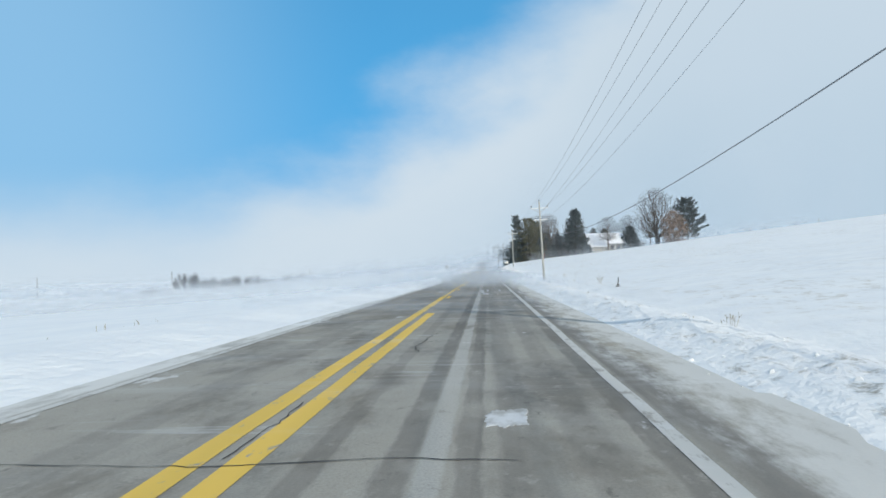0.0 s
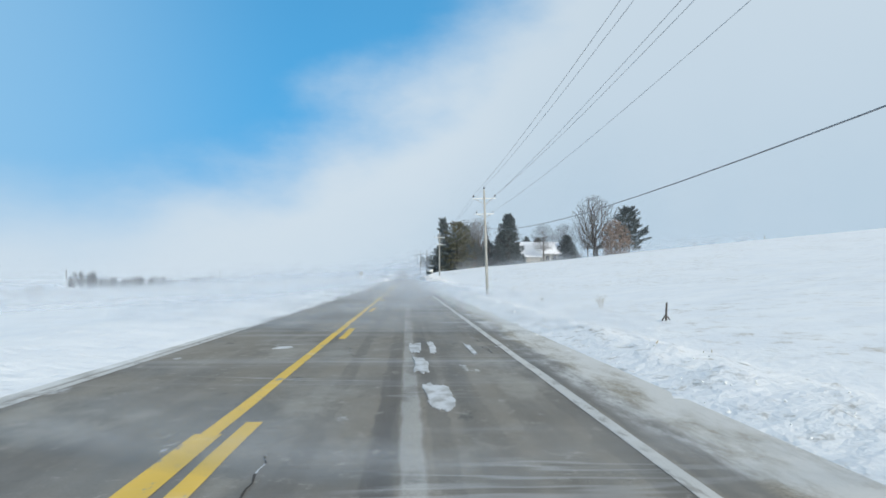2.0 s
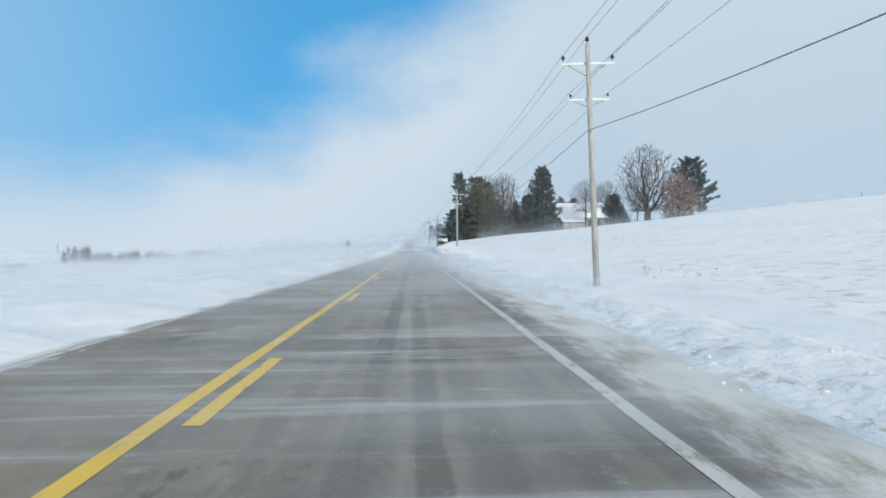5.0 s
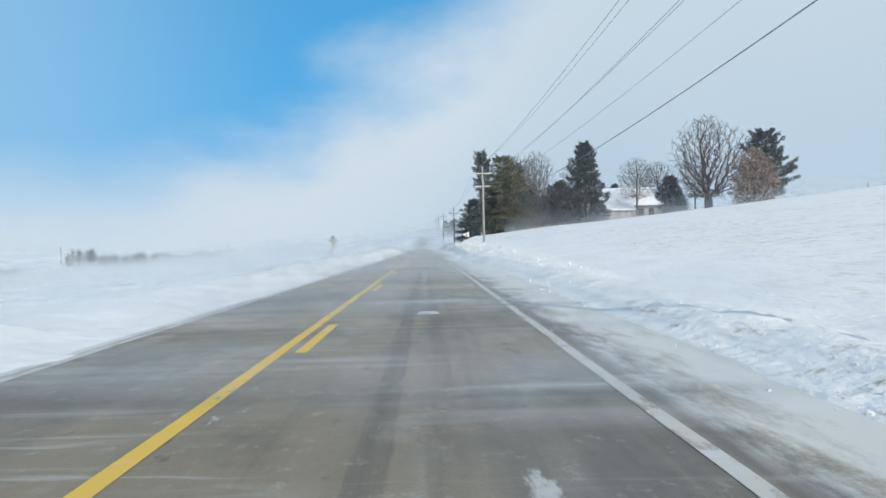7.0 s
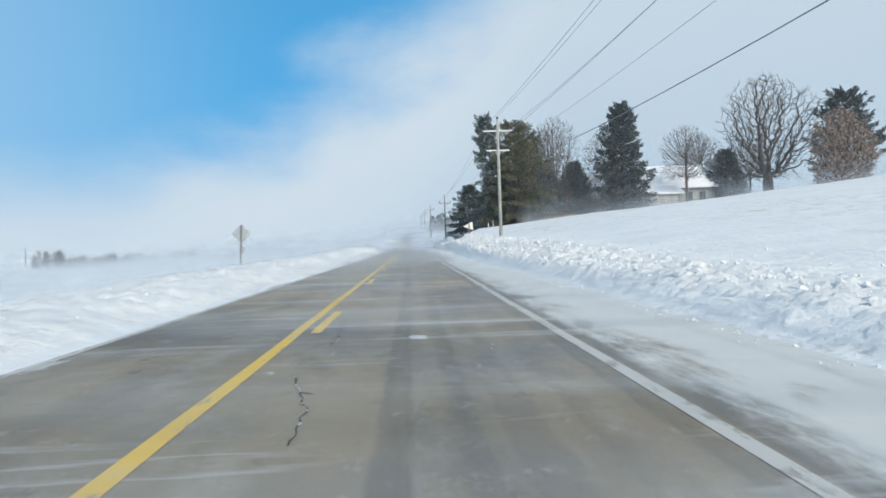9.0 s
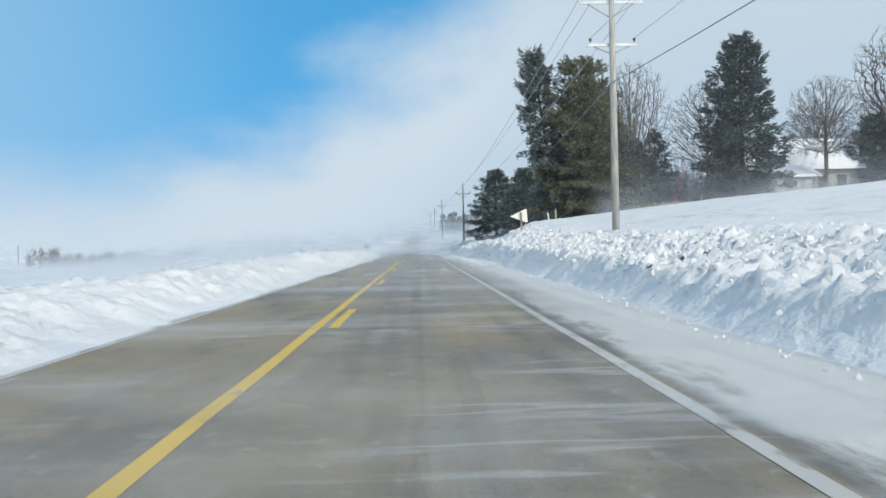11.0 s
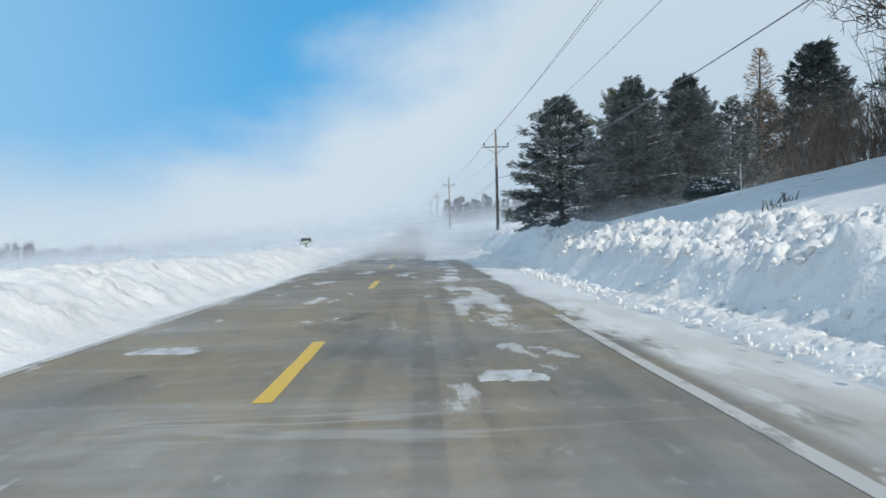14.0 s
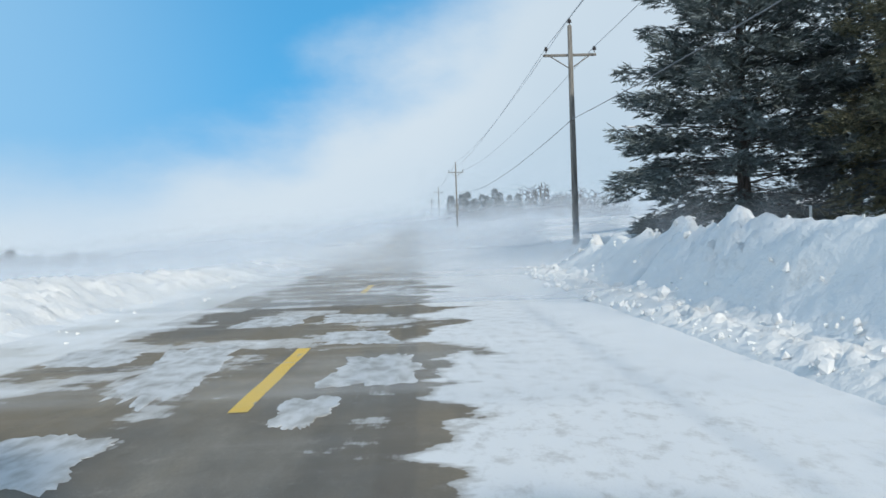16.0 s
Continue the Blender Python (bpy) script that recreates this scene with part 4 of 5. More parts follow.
# ---------------------------------------------------------------- farmhouse
def farmhouse(x, y):
    z = gz(x + 6, y) - 0.4
    p = thing("farmhouse", x, y, z, "grey weathered farm building with a snow-covered roof among trees", "house")
    L, D, E, R = 12.4, 10.0, 3.1, 6.7
    # main walls with the gable ends
    walls = Mesh().box((0, 0, -1), (L, 0.25, E)).box((0, D - 0.25, -1), (L, D, E))
    for xx in (0.0, L - 0.25):
        walls.add([(xx, 0, -1), (xx, D, -1), (xx, D, E), (xx, D * 0.78, E + 2.3), (xx, D / 2, R), (xx, D * 0.22, E + 2.3), (xx, 0, E),
                   (xx + 0.25, 0, -1), (xx + 0.25, D, -1), (xx + 0.25, D, E), (xx + 0.25, D * 0.78, E + 2.3), (xx + 0.25, D / 2, R), (xx + 0.25, D * 0.22, E + 2.3), (xx + 0.25, 0, E)],
                  [(0, 1, 2, 3, 4, 5, 6), (13, 12, 11, 10, 9, 8, 7), (0, 7, 8, 1), (1, 8, 9, 2), (6, 13, 7, 0)])
    walls.make("wall", SIDING, p)
    # gambrel roof carrying snow
    prof = [(-0.5, E - 0.25), (D * 0.22, E + 2.35), (D / 2, R + 0.05), (D * 0.78, E + 2.35), (D + 0.5, E - 0.25)]
    for nm, mat, th, off in (("roof", DARKWOOD, 0.14, 0.0), ("roof_snow", CAP, 0.26, 0.145)):
        m = Mesh()
        for (ya, za), (yb, zb) in zip(prof, prof[1:]):
            m.add([(-0.5, ya, za + off), (L + 0.5, ya, za + off), (L + 0.5, yb, zb + off), (-0.5, yb, zb + off),
                   (-0.5, ya, za + off + th), (L + 0.5, ya, za + off + th), (L + 0.5, yb, zb + off + th), (-0.5, yb, zb + off + th)],
                  [(3, 2, 1, 0), (4, 5, 6, 7), (0, 1, 5, 4), (1, 2, 6, 5), (2, 3, 7, 6), (3, 0, 4, 7)])
        m.make(nm, mat, p, "thick snow on the roof" if nm == "roof_snow" else "")
    # low lean-to on the side towards the road
    Mesh().box((0.6, -3.2, -1), (5.6, 0.0, 2.0)).make("lean_to", SIDING, p)
    m = Mesh()
    for off, th in ((0.0, 0.25),):
        m.add([(0.2, -3.7, 1.9), (6.0, -3.7, 1.9), (6.0, 0.0, E + 0.35), (0.2, 0.0, E + 0.35), (0.2, -3.7, 2.15), (6.0, -3.7, 2.15), (6.0, 0.0, E + 0.6), (0.2, 0.0, E + 0.6)],
              [(3, 2, 1, 0), (4, 5, 6, 7), (0, 1, 5, 4), (1, 2, 6, 5), (2, 3, 7, 6), (3, 0, 4, 7)])
    m.make("lean_to_roof", CAP, p, "snow-covered lean-to roof")
    for wx in (7.6, 9.8):
        wn = Mesh().box((wx, -0.06, 1.0), (wx + 1.1, 0.0, 2.4)).make("window", DARKWOOD, p)
        Mesh().box((wx + 0.1, -0.075, 1.1), (wx + 1.0, -0.062, 2.3)).make("pane", GLASS, wn)
    for wx in (1.2, 2.9, 4.4):
        Mesh().box((wx, -3.25, 0.0), (wx + 0.9, -3.2, 1.7)).make("door", POLE, p, "pale board door")


farmhouse(39.0, 263.0)


# ---------------------------------------------------------------- trees
def spray(m, p, d, length, rnd, blades=5, width=0.16, spread=0.55):
    """A tuft of narrow blades fanning out from p towards d."""
    side = d.cross(Vector((rnd.uniform(-1, 1), rnd.uniform(-1, 1), rnd.uniform(-1, 1)))).normalized()
    up = d.cross(side)
    for i in range(blades):
        a = (i / (blades - 1) - 0.5) * 2 * spread + rnd.uniform(-0.15, 0.15)
        t = (d * math.cos(a) + side * math.sin(a) + up * rnd.uniform(-0.25, 0.25)).normalized()
        s = t.cross(up).normalized() * width * length
        k = len(m.v)
        ln = length * rnd.uniform(0.7, 1.15)
        m.v += [(p - s)[:], (p + s)[:], (p + t * ln * 0.6 + s * 0.75)[:], (p + t * ln)[:]]
        m.f += [(k, k + 1, k + 2), (k, k + 2, k + 3)]


def frond(m, p, d, length, rnd, blades, width):
    """A feathery branch tip of narrow pointed blades set on both sides of a rib."""
    side = (d.cross(Vector((0, 0, 1))) + Vector((rnd.gauss(0, 0.3), rnd.gauss(0, 0.3), rnd.gauss(0, 0.35)))).normalized()
    for i in range(blades):
        t = i / blades
        s = -1 if i % 2 else 1
        q = p + d * length * t * 0.75
        tip = q + (d * 0.8 + side * s * (0.75 - 0.35 * t) + Vector((0, 0, rnd.uniform(-0.35, 0.2)))) * length * rnd.uniform(0.4, 0.75) * (1.1 - 0.4 * t)
        h = d.cross(side).normalized() * rnd.uniform(-0.6, 0.6) * width + d * width
        k = len(m.v)
        m.v += [(q - h)[:], (q + h)[:], tip[:]]
        m.f.append((k, k + 1, k + 2))


def conifer(name, height, radius, seed, needles, label, tuft=0.38, count=8, droop=0.25, low=0.07, fullness=0.6, ragged=0.25, step=0.42, dense=12.5, blades=6, width=0.05, caps=0):
    rnd = random.Random(seed)
    p = thing(name, 0, 0, 0, label, "tree", "evergreen trees")
    Mesh().tube([(0, 0, -0.5), (rnd.uniform(-0.1, 0.1), rnd.uniform(-0.1, 0.1), height * 0.5), (0, 0, height * 0.97)], [height * 0.02, height * 0.012, 0.02], 8).make("trunk", BARK, p)
    crown, limbs, load = Mesh(), Mesh(), Mesh()
    left = caps
    z = height * low
    phase = 0.0
    while z < height * 0.99:
        t = z / height
        reach = radius * min(1.0, 1.08 * (1 - t) ** fullness) * min(1.0, 0.62 + 2.4 * (t - low))
        n = max(4, round(count * (0.5 + 0.5 * (1 - t))))
        phase += rnd.uniform(0.4, 1.3)
        lobe = rnd.uniform(0, 6.283)
        for i in range(n):
            a = phase + 2 * math.pi * i / n + rnd.uniform(-0.3, 0.3)
            ln = max(0.35, reach * (1 + rnd.uniform(-ragged, ragged * 0.7)) * (1 + 0.12 * math.sin(a * 2 + lobe)))
            d = Vector((math.cos(a), math.sin(a), rnd.uniform(-0.1, 0.25) + 0.55 * t)).normalized()
            wide = d.cross(Vector((0, 0, 1))).normalized()
            base = Vector((0, 0, z + rnd.uniform(-0.25, 0.25)))

            def at(s):
                q = base + d * ln * s
                q.z += -droop * ln * s * s * (1 - t) + 0.10 * ln * max(0, s - 0.75)
                return q

            if left and 0.12 < t < 0.6 and rnd.random() < 0.12:
                left -= 1
                for s in (0.6, 0.72, 0.84):
                    q = at(s) + Vector((rnd.gauss(0, 0.06), rnd.gauss(0, 0.06), 0.07))
                    bm = bmesh.new()
                    bmesh.ops.create_icosphere(bm, subdivisions=1, radius=1.0, matrix=Matrix.LocRotScale(q, Euler((0, 0, a)), (rnd.uniform(0.18, 0.34), rnd.uniform(0.1, 0.18), rnd.uniform(0.03, 0.06))))
                    bm.verts.index_update()
                    load.add([v.co[:] for v in bm.verts], [[v.index for v in f.verts] for f in bm.faces])
                    bm.free()
            limbs.tube([at(0), at(0.5), at(1)], [0.04 * (1.2 - t), 0.022, 0.006], 4, False)
            for _ in range(int(dense * (0.6 + ln))):
                s = 0.18 + 0.82 * math.sqrt(rnd.random())
                u = rnd.uniform(-1, 1)
                q = at(s) + wide * u * (0.34 * ln * (1 - s) + 0.16) + Vector((0, 0, rnd.uniform(-0.42, 0.10) - 0.14 * abs(u)))
                dd = (d * rnd.uniform(0.4, 1.0) + wide * (u + rnd.uniform(-0.4, 0.4)) * 0.9 + Vector((0, 0, rnd.uniform(-0.5, 0.3)))).normalized()
                frond(crown, q, dd, tuft * rnd.uniform(0.75, 1.35), rnd, blades, width)
        z += step * rnd.uniform(0.8, 1.2) * (0.65 + 0.5 * (1 - t))
    for _ in range(5):
        spray(crown, Vector((0, 0, height * rnd.uniform(0.93, 0.98))), Vector((rnd.gauss(0, .2), rnd.gauss(0, .2), 1)).normalized(), 0.45, rnd)
    limbs.make("branchwork", BARK, p)
    if load.v:
        tagged(load.make("snow_load", CAP, p, "", True), "small pads of snow on the boughs", kind="stuff")
    crown.make("crown", needles, p)
    return p


def bare_tree(name, height, radius, seed, label, bark, trunk=0.02, bole=0.25, low=0.22, widest=0.5, points=900, twig=0.02, rise=0.25, lumps=0.35, leader=0.0, reach=0.028, wobble=0.22, category="tree", leaves=None):
    """A leafless tree: limbs that grow towards points spread through the crown and thicken with what they bear."""
    rs = np.random.RandomState(seed)
    step = height * reach
    # points in a crown that is widest at a share of its height, with bays in its outline
    ph = rs.uniform(0, 6.28, 6)
    cloud = []
    while len(cloud) < points:
        t, a, q = rs.uniform(0, 1), rs.uniform(0, 6.283), rs.uniform(0, 1) ** 0.55
        prof = math.sqrt(max(0.0, 1 - ((t - widest) / (1 - widest if t > widest else widest + 0.12)) ** 2))
        bay = 1 - lumps * (0.5 + 0.5 * math.sin(3 * a + ph[0] + 5 * t) * math.sin(2 * a + ph[1]) + 0.25 * math.sin(7 * t + 2 * a + ph[2]))
        r = radius * prof * bay * q
        if rs.rand() < prof:
            cloud.append((math.cos(a) * r, math.sin(a) * r, height * (low + (1 - low) * t)))
    cloud = np.array(cloud)
    nodes, parent = [np.array((0.0, 0.0, -0.4))], [-1]
    while nodes[-1][2] < height * max(bole, leader):
        drift_ = rs.normal(0, 0.07, 3)
        nodes.append(nodes[-1] + step * np.array((drift_[0], drift_[1], 1.0)))
        parent.append(len(nodes) - 2)
    start = next(i for i, p_ in enumerate(nodes) if p_[2] >= height * bole * 0.75)
    P = np.array(nodes)
    d0 = np.linalg.norm(cloud[:, None] - P[None, start:], axis=2)
    near, dist = d0.argmin(1) + start, d0.min(1)
    kids = {}
    for _ in range(110):
        if not len(cloud):
            break
        pull = {}
        for i, k in enumerate(near):
            if dist[i] < height * 0.42:
                v = cloud[i] - nodes[k]
                pull.setdefault(k, []).append(v / max(np.linalg.norm(v), 1e-6))
        fresh = []
        for k, vs in pull.items():
            if kids.get(k, 0) > 3:
                continue
            g = np.sum(vs, 0) / len(vs) + rs.normal(0, wobble, 3) + np.array((0, 0, rise))
            nodes.append(nodes[k] + step * g / max(np.linalg.norm(g), 1e-6))
            parent.append(k)
            kids[k] = kids.get(k, 0) + 1
            fresh.append(len(nodes) - 1)
        if not fresh:
            break
        F = np.array([nodes[k] for k in fresh])
        d = np.linalg.norm(cloud[:, None] - F[None], axis=2)
        best = d.min(1)
        better = best < dist
        near = np.where(better, np.array(fresh)[d.argmin(1)], near)
        dist = np.where(better, best, dist)
        keep = dist > step * 1.25
        cloud, near, dist = cloud[keep], near[keep], dist[keep]
    # a spray of fine twigs at each end
    ends = [k for k in range(start, len(nodes)) if k not in kids]
    middle = np.array((0.0, 0.0, height * 0.4))
    out = {k: (nodes[k] - middle) / np.linalg.norm(nodes[k] - middle) for k in ends}
    for k in ends:
        g = nodes[k] - nodes[parent[k]]
        for _ in range(3):
            v = g * rs.uniform(0.8, 2.0) + rs.normal(0, 0.5, 3) * step + out[k] * step * 0.5
            nodes.append(nodes[k] + v)
            parent.append(k)
    total = [0] * len(nodes)
    below = [[] for _ in nodes]
    for k in range(len(nodes) - 1, 0, -1):
        total[k] = max(total[k], 1)
        total[parent[k]] += total[k]
        below[parent[k]].append(k)
    power = math.log(height * trunk / twig) / math.log(max(total[0], 2))
    rad = [twig * max(t, 1) ** power for t in total]
    p = thing(name, 0, 0, 0, label, category, "bare trees" if not leaves else "")
    wood, fine, leaf = Mesh(), Mesh(), Mesh()
    todo = [(0, None)]
    while todo:
        k, root = todo.pop()
        pts, rr = ([nodes[root], nodes[k]], [min(rad[root], rad[k] * 1.25), rad[k]]) if root is not None else ([nodes[k]], [rad[k] * 1.25])
        thick = rad[k]
        while below[k]:
            main = max(below[k], key=lambda c: total[c])
            todo += [(c, k) for c in below[k] if c != main]
            k = main
            pts.append(nodes[k])
            rr.append(rad[k])
        rr[-1] = rr[-1] * 0.5
        (wood if thick > twig * 5 else fine).tube(pts, rr, 8 if thick > twig * 12 else 5 if thick > twig * 4 else 3, False)
    if leaves:
        rnd = random.Random(seed)
        for k in ends:
            for _ in range(11):
                spray(leaf, Vector(nodes[k]) + Vector((rnd.gauss(0, .4), rnd.gauss(0, .4), rnd.gauss(0, .35))), Vector((rnd.gauss(0, 1), rnd.gauss(0, 1), rnd.gauss(-.3, .7))).normalized(), 0.32, rnd, 3, 0.24, 1.0)
    wood.make("trunk", bark, p, smooth=True)
    fine.make("fine_crown", bark, p)
    if leaves:
        leaf.make("foliage", leaves, p, "dry russet leaves still on the twigs")
    return p


def plant(proto, x, y, size=1.0, turn=0.0, wide=1.0, tall=1.0, sink=0.15, label=""):
    m = pose(x, y, gz(x, y) - sink, 0, 0, turn) @ Matrix.Diagonal((size * wide, size * wide, size * tall, 1))
    ob = copy_thing(proto, m)
    if label:
        ob["label"] = label
    return ob


def drop(proto, x, y, turn=0.0, sx=1.0, sz=1.0, sink=0.15):
    """Put the first of its kind itself in place."""
    proto.matrix_basis = pose(x, y, gz(x, y) - sink, 0, 0, turn) @ Matrix.Diagonal((sx, sx, sz, 1))
    return proto


spruce_words = "tall dense blue-green spruce with frosted branch tips"
fir_words = "large olive-green fir with ragged drooping branches"
spruce = conifer("spruce_tree", 12.0, 4.5, 11, NEEDLE, spruce_words, count=10, fullness=0.55, low=0.03, tuft=0.38, dense=20.5, blades=7, width=0.042, caps=14)
spruce_b = conifer("spruce_tree", 12.0, 4.0, 12, NEEDLE, spruce_words, count=10, fullness=0.62, low=0.04, ragged=0.35, tuft=0.36, dense=19.0, blades=7, width=0.042, caps=14)
fir = conifer("fir_tree", 14.0, 4.3, 13, OLIVE, fir_words, count=9, fullness=0.32, low=0.02, ragged=0.45, droop=0.35, tuft=0.36, dense=18.0, blades=7, width=0.041)
slim = conifer("evergreen_tree", 15.8, 2.9, 17, NEEDLE, "narrow dark evergreen leaning away from the large fir", count=9, fullness=0.28, low=0.03, ragged=0.5, droop=0.3, tuft=0.36, dense=20.0, blades=7, width=0.042)
dark = conifer("pine_tree", 15.0, 4.1, 14, DARKN, "tall dark evergreen standing beside the farm building", count=9, fullness=0.5, low=0.03, ragged=0.4, droop=0.15, tuft=0.5, dense=12.5, width=0.08)
small = conifer("spruce_tree", 12.0, 4.4, 16, NEEDLE, spruce_words, count=8, fullness=0.65, low=0.04, ragged=0.35, tuft=0.5, dense=6.0, blades=6, width=0.075)
pine = conifer("white_pine_tree", 12.5, 5.8, 15, DARKN, "dark pine with layered horizontal branches on the hill", count=9, fullness=0.42, low=0.10, ragged=0.5, droop=-0.05, step=0.55, tuft=0.5, dense=15.0, width=0.08)

# roadside spruces behind the snowbank
drop(spruce, 14.4, 301.5, 10, 1.18, 1.03)
drop(spruce_b, 17.0, 288.5, 40, 1.0, 0.88)
plant(fir, 18.2, 296.0, 0.8, 200, 0.85, 1.0, label="olive-brown fir among the spruces")
plant(spruce, 22.0, 291.0, 0.8, 130)
plant(dark, 25.6, 301.0, 0.88, 60, 0.9, 1.0, label="tall dark spruce rising above its neighbours")
plant(small, 28.0, 297.0, 0.84, 250)
plant(small, 33.5, 303.0, 0.95, 300)
plant(dark, 37.0, 300.0, 0.98, 110, 1.1)
plant(small, 23.5, 309.0, 1.0, 20)
plant(small, 29.0, 312.0, 1.05, 170)
# big firs by the sign
drop(fir, 17.0, 250.0, 30, 1.0, 1.05)
plant(fir, 19.4, 254.5, 0.9, 290, 0.98, 1.0)
slim.matrix_basis = Matrix.Translation((15.0, 250.8, gz(15.0, 250.8) - 0.15)) @ Matrix.Rotation(radians(-8.5), 4, "Y") @ pose(0, 0, 0, 0, 0, 140) @ Matrix.Diagonal((0.82, 0.82, 1.05, 1))
plant(small, 20.5, 250.5, 0.62, 75, 1.0)
plant(small, 23.0, 256.0, 0.68, 190)
# beside the farm building
drop(dark, 33.0, 251.9, 0, 1.0, 1.06)
plant(small, 27.8, 262.0, 0.74, 44)
plant(small, 24.0, 266.0, 0.8, 4)
plant(dark, 53.6, 263.5, 0.52, 10, 1.5, label="dark bushy spruce beside the farm building")
plant(dark, 49.5, 293.0, 0.72, 90, label="dark evergreen behind the farm building")
plant(small, 55.8, 264.0, 0.45, 210)
plant(small, 43.5, 282.0, 0.9, 12)
drop(small, 25.5, 256.5, 33, 0.45, 0.45)
plant(small, 29.2, 257.5, 0.47, 99)
plant(small, 32.5, 258.5, 0.42, 160)
plant(small, 35.8, 259.5, 0.5, 200)
drop(pine, 74.0, 263.6, 25, 1.0, 1.18)

bare = bare_tree("bare_tree", 13.0, 5.0, 21, "leafless grey tree with a round crown of upright twigs", BARK, trunk=0.018, bole=0.3, low=0.3, widest=0.45, points=1900, twig=0.0085, rise=0.75, lumps=0.12, leader=0.62, reach=0.019, wobble=0.1)
bare_b = bare_tree("bare_tree", 14.0, 4.6, 22, "leafless grey tree with fine upright twigs", BARK_GREY, trunk=0.015, bole=0.28, low=0.25, widest=0.5, points=2000, twig=0.010, rise=0.6, lumps=0.25, reach=0.021, wobble=0.12)
elm = bare_tree("bare_tree", 21.3, 11.2, 33, "huge spreading leafless tree with crooked limbs", BARK, trunk=0.042, bole=0.13, low=0.14, widest=0.42, points=3000, twig=0.02, rise=0.2, lumps=0.62, wobble=0.3)
oak = bare_tree("oak_tree", 12.0, 6.0, 24, "oak still holding its dry russet leaves", BARK, trunk=0.025, bole=0.08, low=0.03, widest=0.36, points=800, twig=0.02, rise=0.15, lumps=0.3, leaves=OAKLEAF)
larch = conifer("larch_tree", 14.0, 2.7, 25, LARCH, "bare tan larch with fine feathery twigs", tuft=0.26, count=6, droop=0.1, low=0.2, fullness=0.7, step=0.5, dense=9.0, width=0.025)

drop(bare_b, 24.6, 259.5, 0, 1.05, 1.12)
drop(bare, 34.3, 263.4, 50, 1.0, 1.05)
plant(bare, 45.0, 258.5, 0.88, 170)
drop(elm, 65.7, 273.8, 200)
plant(bare_b, 63.5, 276.0, 0.85, 90)
drop(oak, 66.2, 252.4, 0, 0.93, 0.97, 1.0)
plant(bare, 56.5, 281.0, 1.0, 260)
plant(bare_b, 25.0, 268.0, 1.0, 120)
drop(larch, 31.4, 299.0, 0, 1.25, 1.05)
plant(bare, 40.5, 305.0, 0.9, 10)
plant(bare, 20.8, 263.5, 1.05, 15, 1.0, 1.1)


def thicket(x, y, wx, wy, h, n, seed, label, wood=None):
    """Bushes of thin stems."""
    rnd = random.Random(seed)
    m = Mesh()
    z0 = gz(x, y)
    for _ in range(n):
        px, py = rnd.uniform(-wx, wx), rnd.uniform(-wy, wy)
        b = Vector((px, py, gz(x + px, y + py) - z0 - 0.1))
        hh = h * rnd.uniform(0.55, 1.0)
        d = Vector((rnd.gauss(0, 0.22), rnd.gauss(0, 0.22), 1)).normalized()
        mid, tip = b + d * hh * 0.5, b + d * hh * 0.95 + Vector((rnd.gauss(0, .25), rnd.gauss(0, .25), 0))
        m.tube([b, mid, tip], [0.022, 0.015, 0.005], 3, False)
        for _ in range(7):
            s = b.lerp(tip, rnd.uniform(0.25, 0.95))
            e = s + Vector((rnd.gauss(0, 0.4), rnd.gauss(0, 0.4), rnd.uniform(0.2, 0.9)))
            m.tube([s, e], [0.009, 0.003], 3, False)
    ob = m.make("thicket", wood or BARK_GREY)
    ob.matrix_basis = pose(x, y, z0)
    return tagged(ob, label, "bush", kind="stuff")


thicket(27.0, 264.0, 7.0, 2.0, 7.0, 420, 31, "grey leafless thicket below the tall trees")
thicket(20.0, 255.0, 3.5, 2.0, 4.5, 200, 32, "grey leafless thicket below the tall trees")
thicket(29.0, 258.0, 6.0, 1.5, 4.2, 300, 35, "grey leafless thicket below the tall trees")
thicket(58.0, 274.0, 3.0, 1.5, 3.5, 120, 33, "grey leafless bushes beside the big tree")
thicket(33.0, 292.0, 5.0, 2.0, 5.0, 260, 34, "brown leafless bushes behind the drift")

thicket(21.5, 267.5, 4.0, 2.0, 4.0, 260, 36, "brown leafless bushes below the bare tree", TWIG)

# snow-laden low juniper
jun = thing("juniper_bush", 18.6, 278.6, gz(18.6, 278.6) - 0.1, "low dark juniper loaded with fresh snow", "bush")
mj, mc = Mesh(), Mesh()
rj = random.Random(41)
for _ in range(900):
    a, r = rj.uniform(0, 6.283), math.sqrt(rj.random()) * 1.35
    hh = 1.3 * math.sqrt(max(0.02, 1 - (r / 1.45) ** 2)) * rj.uniform(0.35, 1.0)
    pp = Vector((math.cos(a) * r * 1.1, math.sin(a) * r * 0.8, hh))
    dd = Vector((math.cos(a), math.sin(a), rj.uniform(0, 1))).normalized()
    spray(mj, pp, dd, 0.4, rj)
    if hh > 0.45 and rj.random() < 0.75:
        bm = bmesh.new()
        bmesh.ops.create_icosphere(bm, subdivisions=1, radius=1.0, matrix=Matrix.LocRotScale(pp + Vector((0, 0, 0.1)), Euler((0, 0, rj.uniform(0, 6))), (rj.uniform(0.12, 0.26), rj.uniform(0.1, 0.2), rj.uniform(0.05, 0.1))))
        bm.verts.index_update()
        mc.add([v.co[:] for v in bm.verts], [[v.index for v in f.verts] for f in bm.faces])
        bm.free()
mj.make("foliage", NEEDLE, jun)
mc.make("snow_load", CAP, jun, "clumps of snow on the branches", True)

